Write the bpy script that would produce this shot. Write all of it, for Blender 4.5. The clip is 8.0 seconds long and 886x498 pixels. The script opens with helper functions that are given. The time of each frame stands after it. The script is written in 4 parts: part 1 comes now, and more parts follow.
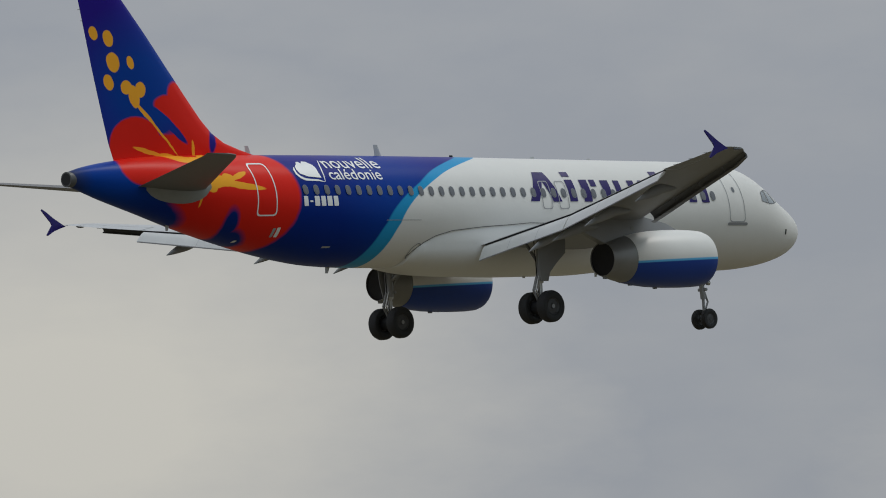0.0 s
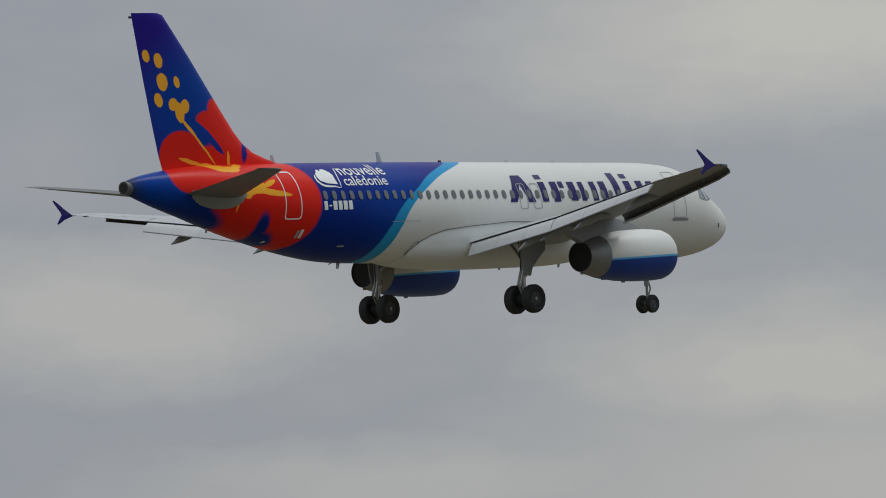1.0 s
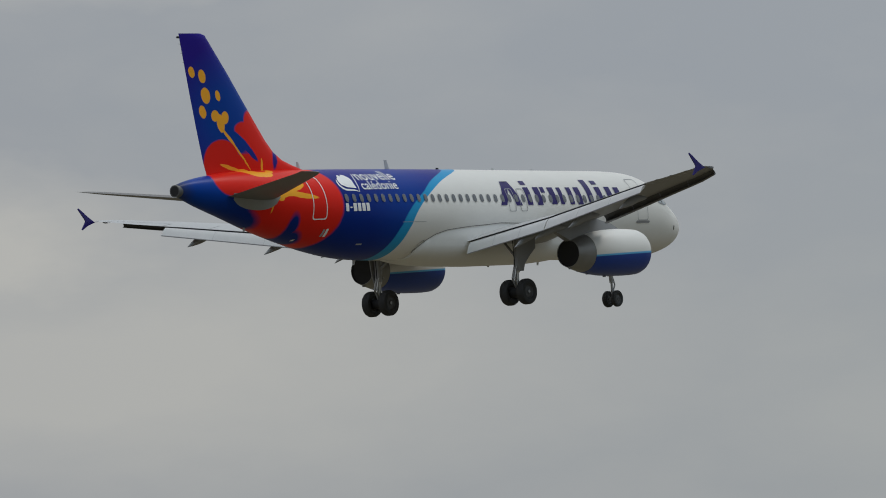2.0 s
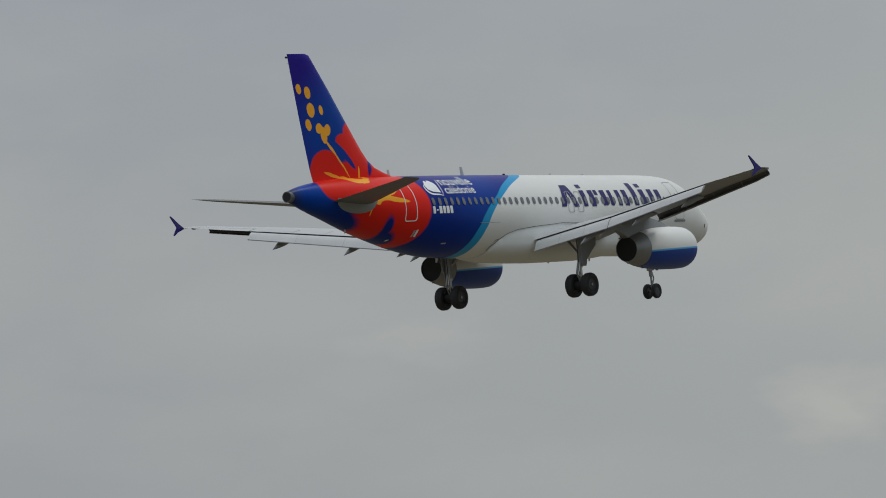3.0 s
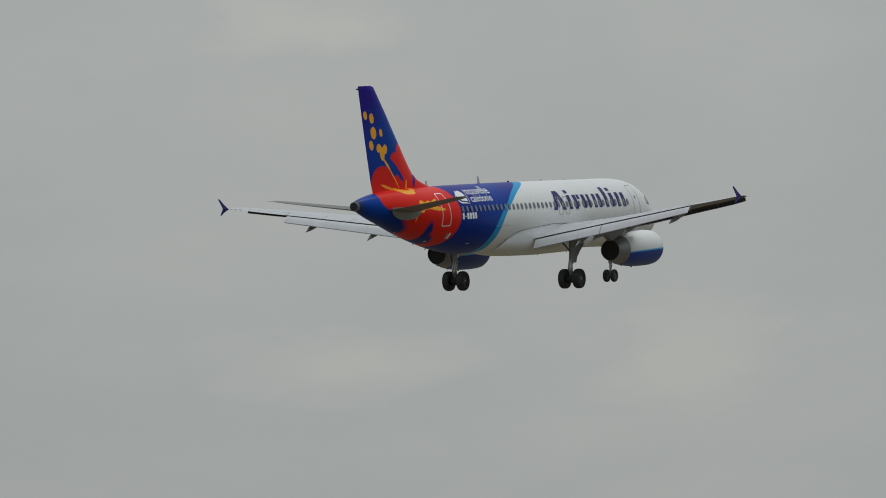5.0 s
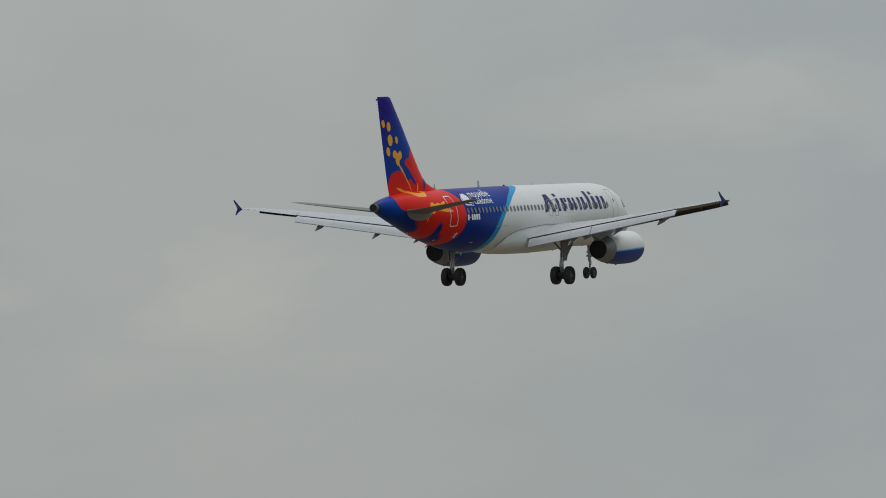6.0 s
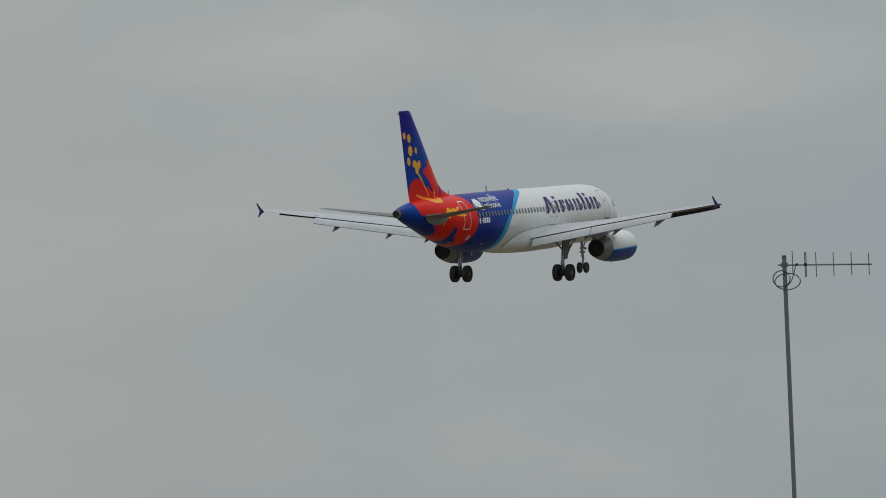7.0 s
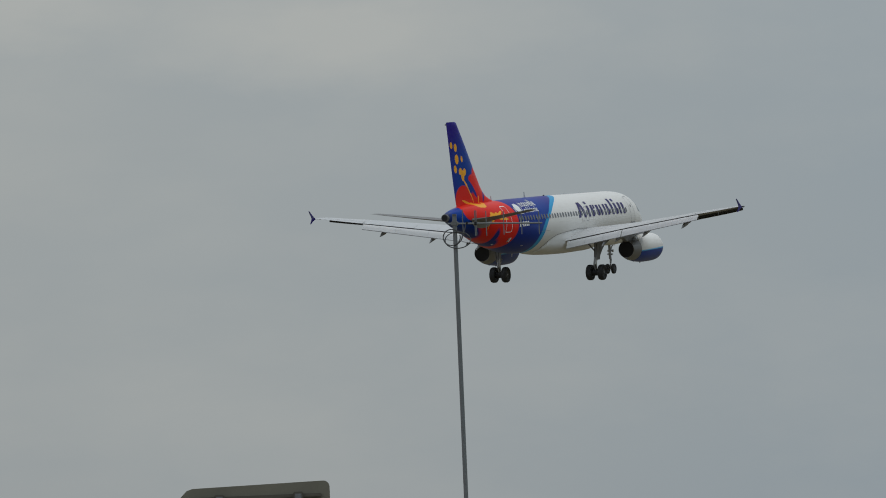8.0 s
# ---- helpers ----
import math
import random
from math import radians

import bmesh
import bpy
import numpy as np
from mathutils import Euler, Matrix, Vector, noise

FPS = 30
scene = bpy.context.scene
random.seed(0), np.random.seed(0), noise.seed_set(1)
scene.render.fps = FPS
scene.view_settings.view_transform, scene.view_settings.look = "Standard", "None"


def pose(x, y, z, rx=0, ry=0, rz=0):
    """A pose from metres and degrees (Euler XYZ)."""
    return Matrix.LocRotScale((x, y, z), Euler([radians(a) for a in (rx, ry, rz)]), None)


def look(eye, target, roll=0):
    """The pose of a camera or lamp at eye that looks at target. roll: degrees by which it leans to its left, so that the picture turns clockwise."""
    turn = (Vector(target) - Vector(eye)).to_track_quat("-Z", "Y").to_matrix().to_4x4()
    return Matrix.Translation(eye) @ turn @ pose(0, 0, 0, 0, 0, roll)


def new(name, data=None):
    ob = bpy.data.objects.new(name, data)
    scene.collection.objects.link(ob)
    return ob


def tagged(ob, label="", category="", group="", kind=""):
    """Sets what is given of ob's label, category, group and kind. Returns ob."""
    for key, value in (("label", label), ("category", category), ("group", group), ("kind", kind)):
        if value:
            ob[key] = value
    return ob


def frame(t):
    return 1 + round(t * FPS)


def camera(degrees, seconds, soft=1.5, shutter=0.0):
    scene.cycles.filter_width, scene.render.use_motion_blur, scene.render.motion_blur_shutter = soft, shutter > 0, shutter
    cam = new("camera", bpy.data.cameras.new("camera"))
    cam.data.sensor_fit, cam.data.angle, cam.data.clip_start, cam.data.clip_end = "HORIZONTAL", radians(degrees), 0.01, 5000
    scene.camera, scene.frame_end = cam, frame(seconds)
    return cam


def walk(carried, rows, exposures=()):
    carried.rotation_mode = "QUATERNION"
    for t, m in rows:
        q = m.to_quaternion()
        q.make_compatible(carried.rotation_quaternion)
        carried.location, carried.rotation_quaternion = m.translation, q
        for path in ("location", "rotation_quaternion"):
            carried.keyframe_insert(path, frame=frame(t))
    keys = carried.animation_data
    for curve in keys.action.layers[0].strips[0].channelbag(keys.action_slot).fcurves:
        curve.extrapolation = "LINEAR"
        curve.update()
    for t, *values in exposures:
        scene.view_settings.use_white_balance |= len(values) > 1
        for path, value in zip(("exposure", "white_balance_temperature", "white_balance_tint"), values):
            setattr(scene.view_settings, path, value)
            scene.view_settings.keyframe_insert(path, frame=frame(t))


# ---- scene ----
# A twin-engined airliner on final approach, followed by a long lens from the ground.
cam = camera(4.138, 8.0, soft=1.0)
PATH = [
    (0, (0, 0, 1.7), (354.211, 349.060, 53.584), -2.4),
    (0.5, (0, 0, 1.7), (369.585, 333.320, 49.707), -2.4),
    (1, (0, 0, 1.7), (382.877, 318.478, 46.156), -2.4),
    (2.3, (0, 0, 1.7), (409.609, 284.388, 38.362), -2.4),
    (2.5, (0, 0, 1.7), (412.719, 279.991, 37.311), -2.4),
    (3, (0, 0, 1.7), (419.493, 270.043, 34.903), -2.4),
    (3.5, (0, 0, 1.7), (426.320, 259.418, 32.589), -2.4),
    (4, (0, 0, 1.7), (432.527, 249.190, 30.410), -2.4),
    (4.5, (0, 0, 1.7), (438.019, 239.635, 28.425), -2.4),
    (6, (0, 0, 1.7), (451.443, 213.846, 23.355), -2.4),
    (6.5, (0, 0, 1.7), (455.098, 206.103, 21.891), -2.4),
    (7, (0, 0, 1.7), (458.250, 199.124, 20.572), -2.4),
    (7.5, (0, 0, 1.7), (461.008, 192.770, 19.359), -2.4),
    (8, (0, 0, 1.7), (463.485, 186.830, 18.319), -2.4),
]
walk(cam, [(t, look(eye, target, roll)) for t, eye, target, roll in PATH])

# ---- light: overcast sky with thin brighter cloud, a weak wide sun ----
SUN_ELEVATION, SUN_TURN = 58.0, -20.0
scene.view_settings.exposure = 0.0


class Net:
    """A small helper to write node trees as arithmetic."""

    def __init__(self, tree):
        self.tree = tree
        tree.nodes.clear()

    def node(self, kind, **values):
        n = self.tree.nodes.new(kind)
        for k, v in values.items():
            setattr(n, k, v)
        return n

    def put(self, socket, value):
        if isinstance(value, bpy.types.NodeSocket):
            self.tree.links.new(value, socket)
        else:
            socket.default_value = value

    def math(self, op, a, b=0.0, c=0.0, clamp=False):
        n = self.node("ShaderNodeMath", operation=op, use_clamp=clamp)
        for i, v in enumerate((a, b, c)):
            self.put(n.inputs[i], v)
        return n.outputs[0]

    def noise(self, vector, scale, detail=4.0, rough=0.55):
        n = self.node("ShaderNodeTexNoise")
        self.put(n.inputs["Vector"], vector)
        self.put(n.inputs["Scale"], scale)
        self.put(n.inputs["Detail"], detail)
        self.put(n.inputs["Roughness"], rough)
        return n.outputs["Fac"]

    def mix(self, fac, a, b):
        n = self.node("ShaderNodeMix", data_type="RGBA")
        self.put(n.inputs[0], fac)
        self.put(n.inputs[6], a)
        self.put(n.inputs[7], b)
        return n.outputs[2]

    def xyz(self, x, y, z):
        n = self.node("ShaderNodeCombineXYZ")
        for i, v in enumerate((x, y, z)):
            self.put(n.inputs[i], v)
        return n.outputs[0]

    def split(self, vector):
        n = self.node("ShaderNodeSeparateXYZ")
        self.put(n.inputs[0], vector)
        return n.outputs

    def ellipse(self, x, y, cx, cy, rx, ry, turn=0.0, edge=0.1):
        """1 inside an ellipse, 0 outside, with a soft edge (share of the radius)."""
        c, s = math.cos(radians(turn)), math.sin(radians(turn))
        dx, dy = self.math("SUBTRACT", x, cx), self.math("SUBTRACT", y, cy)
        u = self.math("ADD", self.math("MULTIPLY", dx, c / rx), self.math("MULTIPLY", dy, s / rx))
        v = self.math("ADD", self.math("MULTIPLY", dx, -s / ry), self.math("MULTIPLY", dy, c / ry))
        d = self.math("SQRT", self.math("ADD", self.math("MULTIPLY", u, u), self.math("MULTIPLY", v, v)))
        return self.math("MULTIPLY_ADD", self.math("SUBTRACT", 1.0, d), 1 / edge, 0.5, clamp=True)

    def stroke(self, x, y, x0, y0, x1, y1, width):
        """A tapering stroke between two places."""
        return self.ellipse(x, y, (x0 + x1) / 2, (y0 + y1) / 2, math.hypot(x1 - x0, y1 - y0) / 2 + 0.02, width / 2,
                            math.degrees(math.atan2(y1 - y0, x1 - x0)), 0.15)

    def union(self, masks):
        out = masks[0]
        for m in masks[1:]:
            out = self.math("MAXIMUM", out, m)
        return out


# Brighter clouds: bearing, elevation, half width, half height (degrees), strength.
CLOUDS = [
    (46.38, 5.29, 1.65, 1.07, 0.80),
    (37.87, 6.03, 1.32, 0.34, 0.6),
    (38.15, 4.48, 0.92, 0.34, 0.5),
    (41.31, 4.85, 1.06, 0.29, 0.45),
    (39.89, 3.98, 1.32, 0.22, 0.36),
    (36.11, 3.85, 0.75, 0.46, 0.30),
    (33.60, 3.54, 0.84, 0.24, 0.12),
    (30.96, 2.96, 0.26, 0.14, 0.30),
    (32.90, 3.41, 0.30, 0.10, 0.16),
    (37.40, 3.90, 2.0, 0.55, 0.42),
    (28.17, 3.93, 0.42, 0.17, 0.28),
    (28.01, 2.35, 0.55, 0.13, 0.24),
    (26.33, 2.32, 0.34, 0.26, 0.25),
    (23.89, 3.14, 0.74, 0.16, 0.25),
    (22.40, 2.98, 0.92, 0.21, 0.3),
]


def make_world():
    world = bpy.data.worlds.new("overcast_sky")
    world.use_nodes = True
    scene.world = world
    n = Net(world.node_tree)
    way = n.node("ShaderNodeTexCoord").outputs["Generated"]
    x, y, z = n.split(way)
    sky = n.node("ShaderNodeTexSky", sky_type="NISHITA", sun_disc=False, sun_elevation=radians(SUN_ELEVATION),
                 sun_rotation=radians(90 - SUN_TURN), air_density=1.0, dust_density=2.0)
    bearing = n.math("MULTIPLY", n.math("ARCTAN2", y, x), 180 / math.pi)
    height = n.math("MULTIPLY", n.math("ARCSINE", z), 180 / math.pi)
    flat = n.xyz(bearing, n.math("MULTIPLY", height, 2.2), 0.0)
    warp = n.math("MULTIPLY_ADD", n.noise(flat, 0.9, 3.0, 0.5), 1.0, -0.5)
    warp_up = n.math("MULTIPLY_ADD", n.noise(flat, 0.7, 3.0, 0.5), 0.4, -0.2)
    frill = n.math("MULTIPLY_ADD", n.noise(flat, 3.2, 4.0, 0.6), 0.5, -0.25)
    frill_up = n.math("MULTIPLY_ADD", n.noise(flat, 2.6, 4.0, 0.6), 0.24, -0.12)
    bx = n.math("ADD", n.math("ADD", bearing, warp), frill)
    hy = n.math("ADD", n.math("ADD", height, warp_up), frill_up)
    lit = n.math("MULTIPLY_ADD", n.noise(flat, 0.55, 6.0, 0.55), 2.2, -0.95, clamp=True)
    lit = n.math("MULTIPLY", lit, 0.22)
    for cx, cy, rx, ry, a in CLOUDS:
        lit = n.math("MAXIMUM", lit, n.math("MULTIPLY", n.ellipse(bx, hy, cx, cy, rx, ry, 0, 1.3), a))
    # the deck is bluer to the north-east, thinner and paler in the middle, heavier towards the east
    broad = n.math("MULTIPLY_ADD", n.noise(flat, 0.16, 3.0, 0.5), 6.0, -3.0)
    turn = n.math("ADD", bearing, broad)
    grey = n.mix(n.math("MULTIPLY_ADD", turn, 1 / 12, -28.5 / 12, clamp=True), (0.350, 0.3695, 0.365, 1), (0.269, 0.288, 0.320, 1))
    grey = n.mix(n.math("MULTIPLY_ADD", turn, -1 / 7, 26.0 / 7, clamp=True), grey, (0.272, 0.321, 0.356, 1))
    # a darker blue-grey bank above the bright clouds
    bank = n.math("MULTIPLY", n.ellipse(bx, hy, 33.5, 5.35, 3.2, 0.85, 0, 1.2), 0.55)
    grey = n.mix(bank, grey, (0.268, 0.296, 0.338, 1))
    cover = n.mix(lit, grey, (0.555, 0.535, 0.475, 1))
    # an overcast sky is about three times as bright overhead as at the horizon
    lift = n.math("MULTIPLY_ADD", n.math("MAXIMUM", z, 0.0), 1.7, 0.95)
    scaled = n.node("ShaderNodeVectorMath", operation="SCALE")
    n.put(scaled.inputs[0], cover)
    n.put(scaled.inputs["Scale"], lift)
    below = n.node("ShaderNodeBackground")
    n.put(below.inputs["Color"], sky.outputs[0])
    n.put(below.inputs["Strength"], 0.05)
    deck = n.node("ShaderNodeBackground")
    n.put(deck.inputs["Color"], scaled.outputs[0])
    n.put(deck.inputs["Strength"], 1.01)
    both = n.node("ShaderNodeMixShader")
    n.put(both.inputs[0], 0.95)
    n.put(both.inputs[1], below.outputs[0])
    n.put(both.inputs[2], deck.outputs[0])
    n.put(n.node("ShaderNodeOutputWorld").inputs["Surface"], both.outputs[0])


make_world()
sun = new("sun", bpy.data.lights.new("sun", "SUN"))
sun.data.energy, sun.data.angle, sun.data.color = 0.8, radians(14), (1.0, 0.95, 0.88)
sun.matrix_world = look((0, 0, 100), (-math.cos(radians(SUN_TURN)) * math.cos(radians(SUN_ELEVATION)),
                                      -math.sin(radians(SUN_TURN)) * math.cos(radians(SUN_ELEVATION)),
                                      100 - math.sin(radians(SUN_ELEVATION))))


# ---- materials ----
def material(name, colour, rough=0.5, metal=0.0, coat=0.0, grain=0.08, scale=3.0, bump=0.0, build=None, gloss=0.5):
    """A surface with variation at two scales; build(net, place) may give the colour instead."""
    mat = bpy.data.materials.new(name)
    mat.use_nodes = True
    n = Net(mat.node_tree)
    place = n.node("ShaderNodeTexCoord").outputs["Object"]
    base = build(n, place) if build else (*colour, 1)
    coarse, fine = n.noise(place, scale, 3.0), n.noise(place, scale * 14, 2.0)
    dirt = n.math("ADD", n.math("MULTIPLY", coarse, 0.7), n.math("MULTIPLY", fine, 0.3))
    shade = n.math("MULTIPLY_ADD", dirt, 2 * grain, 1 - grain)
    worn = n.node("ShaderNodeVectorMath", operation="SCALE")
    n.put(worn.inputs[0], base if isinstance(base, bpy.types.NodeSocket) else base[:3])
    n.put(worn.inputs["Scale"], shade)
    p = n.node("ShaderNodeBsdfPrincipled")
    n.put(p.inputs["Base Color"], worn.outputs[0])
    n.put(p.inputs["Roughness"], n.math("MULTIPLY_ADD", dirt, 0.14, rough - 0.07))
    n.put(p.inputs["Metallic"], metal)
    n.put(p.inputs["Specular IOR Level"], gloss)
    n.put(p.inputs["Coat Weight"], coat)
    n.put(p.inputs["Coat Roughness"], 0.12)
    if bump:
        b = n.node("ShaderNodeBump")
        n.put(b.inputs["Strength"], bump)
        n.put(b.inputs["Distance"], 0.02)
        n.put(b.inputs["Height"], dirt)
        n.put(p.inputs["Normal"], b.outputs[0])
    n.put(n.node("ShaderNodeOutputMaterial").inputs["Surface"], p.outputs[0])
    return mat


MID = 18.0  # station of the origin, metres aft of the nose
WHITE, CYAN = (0.73, 0.712, 0.68, 1), (0.02, 0.30, 0.58, 1)
PURPLE, BLUE, NAVY = (0.022, 0.010, 0.23, 1), (0.003, 0.047, 0.30, 1), (0.002, 0.024, 0.21, 1)
RED, YELLOW = (0.74, 0.021, 0.012, 1), (0.95, 0.42, 0.035, 1)


def livery(n, place):
    """The paint of fuselage and fin, by station s and height z: white, a cyan sweep, blue, a red flower with yellow stamens."""
    x, y, z = n.split(place)
    s = n.math("SUBTRACT", MID, x)
    bend = n.math("POWER", n.math("MAXIMUM", n.math("ADD", z, 1.0), 0.0), 2.16)
    brow = n.math("POWER", n.math("MAXIMUM", n.math("SUBTRACT", z, 1.2), 0.0), 2.0)
    tuck = n.math("MULTIPLY", n.math("MAXIMUM", n.math("SUBTRACT", -0.6, z), 0.0), 0.45)
    edge = n.math("ADD", tuck, n.math("MULTIPLY_ADD", brow, -1.5, n.math("MULTIPLY_ADD", bend, -0.485, 22.78)))
    wide = n.math("MULTIPLY_ADD", n.math("MAXIMUM", n.math("SUBTRACT", 0.6, z), 0.0), 0.09, 0.6)
    wide = n.math("MULTIPLY_ADD", n.math("MAXIMUM", n.math("SUBTRACT", z, 0.9), 0.0), 0.5, wide)
    past = n.math("SUBTRACT", s, edge)
    in_cyan = n.math("MULTIPLY_ADD", past, 18.0, 0.5, clamp=True)
    in_blue = n.math("MULTIPLY_ADD", n.math("SUBTRACT", past, wide), 9.0, 0.5, clamp=True)
    soft = n.noise(place, 0.8, 2.0)
    # purple above, navy below: paint tones with the hull's shading mixed in
    low = n.math("MULTIPLY_ADD", z, 0.5, n.math("MULTIPLY_ADD", soft, 0.5, -0.6), clamp=True)
    blue = n.mix(low, NAVY, PURPLE)
    blue = n.mix(n.math("MULTIPLY", n.ellipse(s, z, 33.6, 4.35, 2.5, 2.2, 0, 1.0), 1.0), blue, BLUE)
    blue = n.mix(n.math("MULTIPLY", n.ellipse(s, z, 22.6, 0.2, 1.9, 2.2, -35, 1.3), 0.8), blue, BLUE)
    blue = n.mix(n.math("MULTIPLY", n.ellipse(s, z, 36.2, 1.1, 2.4, 1.0, 0, 1.0), 1.0), blue, BLUE)
    brush = n.noise(place, 3.5, 3.0)
    s = n.math("MULTIPLY_ADD", brush, 0.08, n.math("SUBTRACT", s, 0.04))
    z = n.math("MULTIPLY_ADD", n.noise(place, 2.8, 3.0), 0.07, n.math("SUBTRACT", z, 0.035))
    sw, zw = n.math("MULTIPLY_ADD", soft, 0.5, n.math("SUBTRACT", s, 0.25)), n.math("MULTIPLY_ADD", soft, 0.4, n.math("SUBTRACT", z, 0.2))
    red = n.union([
        n.ellipse(s, z, 30.05, 0.55, 2.33, 2.35, 0, 0.07), n.ellipse(sw, zw, 31.9, 0.6, 1.6, 2.2, 0, 0.2),
        n.ellipse(sw, zw, 33.2, 1.45, 1.75, 1.15, 35, 0.2), n.ellipse(s, z, 34.12, 2.28, 1.24, 1.09, 0, 0.07), n.ellipse(s, z, 34.4, 1.45, 1.0, 0.62, 0, 0.12),
        n.ellipse(s, z, 32.6, 2.0, 2.1, 0.75, 0, 0.15), n.ellipse(s, z, 31.42, 3.2, 1.62, 0.82, 57, 0.08), n.ellipse(s, z, 32.25, 3.62, 0.98, 0.48, 14, 0.14), n.ellipse(s, z, 31.6, 2.5, 0.9, 0.6, 0, 0.15),
        n.ellipse(s, z, 30.7, 2.0, 1.6, 0.5, 0, 0.12)])
    holes = n.union([
        n.ellipse(s, z, 30.66, -0.62, 0.30, 0.62, -10, 0.5), n.ellipse(sw, zw, 30.2, -1.15, 0.55, 0.32, 20, 0.5), n.ellipse(sw, zw, 33.9, -0.55, 1.5, 0.9, 20, 0.3),
        n.stroke(s, z, 33.3, 3.72, 31.7, 2.42, 0.32), n.ellipse(s, z, 30.36, 2.5, 0.18, 0.46, 12, 0.4)])
    red = n.math("MULTIPLY", red, n.math("SUBTRACT", 1.0, holes))
    gold = n.union([
        n.ellipse(s, z, 35.86, 6.36, 0.19, 0.26, -22), n.ellipse(s, z, 35.2, 6.17, 0.22, 0.31, -22), n.ellipse(s, z, 35.02, 5.32, 0.28, 0.37, -22),
        n.ellipse(s, z, 34.22, 5.31, 0.16, 0.24, -22), n.ellipse(s, z, 35.26, 4.6, 0.22, 0.30, -22), n.ellipse(s, z, 34.46, 4.42, 0.25, 0.25, 0),
        n.ellipse(s, z, 33.82, 4.34, 0.24, 0.28, 0), n.ellipse(s, z, 34.12, 4.08, 0.24, 0.42, -15), n.stroke(s, z, 34.1, 3.9, 33.2, 3.05, 0.16), n.stroke(s, z, 34.0, 3.8, 32.1, 1.98, 0.09),
        n.stroke(s, z, 34.2, 2.27, 32.9, 1.98, 0.16), n.stroke(s, z, 31.42, 2.5, 31.33, 1.9, 0.15), n.ellipse(s, z, 32.5, 1.86, 0.55, 0.17, 12),
        n.ellipse(s, z, 32.0, 1.78, 0.6, 0.13, 0), n.stroke(s, z, 31.7, 1.8, 30.95, 1.98, 0.14),
        n.ellipse(sw, zw, 31.45, 0.93, 0.62, 0.22, 0), n.ellipse(s, z, 31.68, 0.74, 0.22, 0.20, 0), n.ellipse(s, z, 31.6, 1.12, 0.24, 0.17, 0),
        n.ellipse(s, z, 30.9, 1.06, 0.28, 0.17, 10), n.stroke(s, z, 30.75, 1.02, 30.02, 1.28, 0.2), n.stroke(s, z, 31.5, 0.94, 29.36, 0.66, 0.25),
        n.stroke(s, z, 32.08, 0.9, 32.22, 0.05, 0.11)])
    colour = n.mix(in_cyan, WHITE, CYAN)
    colour = n.mix(in_blue, colour, blue)
    colour = n.mix(red, colour, RED)
    colour = n.mix(gold, colour, YELLOW)
    # exhaust soot round the tail cone's end
    soot = n.math("MULTIPLY", n.math("MULTIPLY_ADD", n.math("ADD", s, n.math("MULTIPLY", soft, 0.5)), 1.3, -47.9, clamp=True), 0.75)
    return n.mix(soot, colour, (0.030, 0.032, 0.036, 1))


def nacelle_paint(n, place):
    """White above, a pale line, blue below; bare metal lip."""
    x, y, z = n.split(place)
    drop = n.math("MULTIPLY_ADD", n.math("SUBTRACT", x, 4.5), -0.03, z)
    low = n.math("MULTIPLY_ADD", n.math("SUBTRACT", -2.42, drop), 30.0, 0.5, clamp=True)
    line = n.math("MULTIPLY_ADD", n.math("SUBTRACT", -2.34, drop), 30.0, 0.5, clamp=True)
    return n.mix(low, n.mix(line, WHITE, (0.10, 0.42, 0.72, 1)), (0.008, 0.045, 0.27, 1))


M_LIVERY = material("livery_paint", None, 0.34, gloss=0.06, grain=0.06, scale=0.6, build=livery)
M_NACELLE = material("nacelle_paint", None, 0.36, gloss=0.3, grain=0.06, scale=0.9, build=nacelle_paint)
M_WHITE = material("white_paint", (0.72, 0.715, 0.70), 0.42, gloss=0.3, grain=0.06, scale=0.8)
M_WING = material("wing_grey_paint", (0.46, 0.465, 0.47), 0.42, coat=0.15, grain=0.12, scale=0.9)
M_FLAP = material("flap_grey_paint", (0.66, 0.655, 0.64), 0.42, gloss=0.35, grain=0.14, scale=1.2)
# grey of several dark parts; on wing undersides it stands in for shade
M_UNDER = material("dark_grey_and_wing_shade", (0.24, 0.24, 0.245), 0.5, grain=0.15, scale=1.0)
M_SLAT = material("dark_grey_and_slat_shade", (0.085, 0.085, 0.087), 0.5, grain=0.15, scale=1.0)
M_FENCE = material("fence_purple_paint", (0.022, 0.014, 0.15), 0.4, gloss=0.2)
M_METAL = material("bare_metal", (0.50, 0.49, 0.47), 0.36, metal=0.9, grain=0.12)
M_NOZZLE = material("nozzle_heat_stained_metal", (0.24, 0.235, 0.228), 0.45, metal=0.4, grain=0.2, scale=2.0)
M_DARK = material("dark_cavity", (0.012, 0.012, 0.014), 0.7, grain=0.2)
M_TYRE = material("tyre_rubber", (0.018, 0.018, 0.019), 0.75, grain=0.25, scale=6.0, bump=0.3)
M_RIM = material("wheel_rim_grey", (0.065, 0.064, 0.066), 0.55, metal=0.3)
M_GEAR = material("gear_steel_paint", (0.27, 0.27, 0.275), 0.5, metal=0.2, grain=0.2, scale=5.0)
M_GLASS = material("window_dark_acrylic", (0.12, 0.122, 0.135), 0.2, coat=0.3)
M_FRAME = material("window_surround", (0.20, 0.205, 0.22), 0.5)
# glossy glass whose light grey base also holds the sky's reflection
M_SCREEN = material("windscreen_glass", (0.22, 0.235, 0.25), 0.12, coat=0.6)
M_PURPLE = material("purple_lettering", (0.022, 0.012, 0.115), 0.4, gloss=0.2)
M_MARK = material("white_lettering", (0.80, 0.80, 0.79), 0.4, coat=0.3)
M_LINE = material("grey_outline", (0.33, 0.33, 0.34), 0.5)
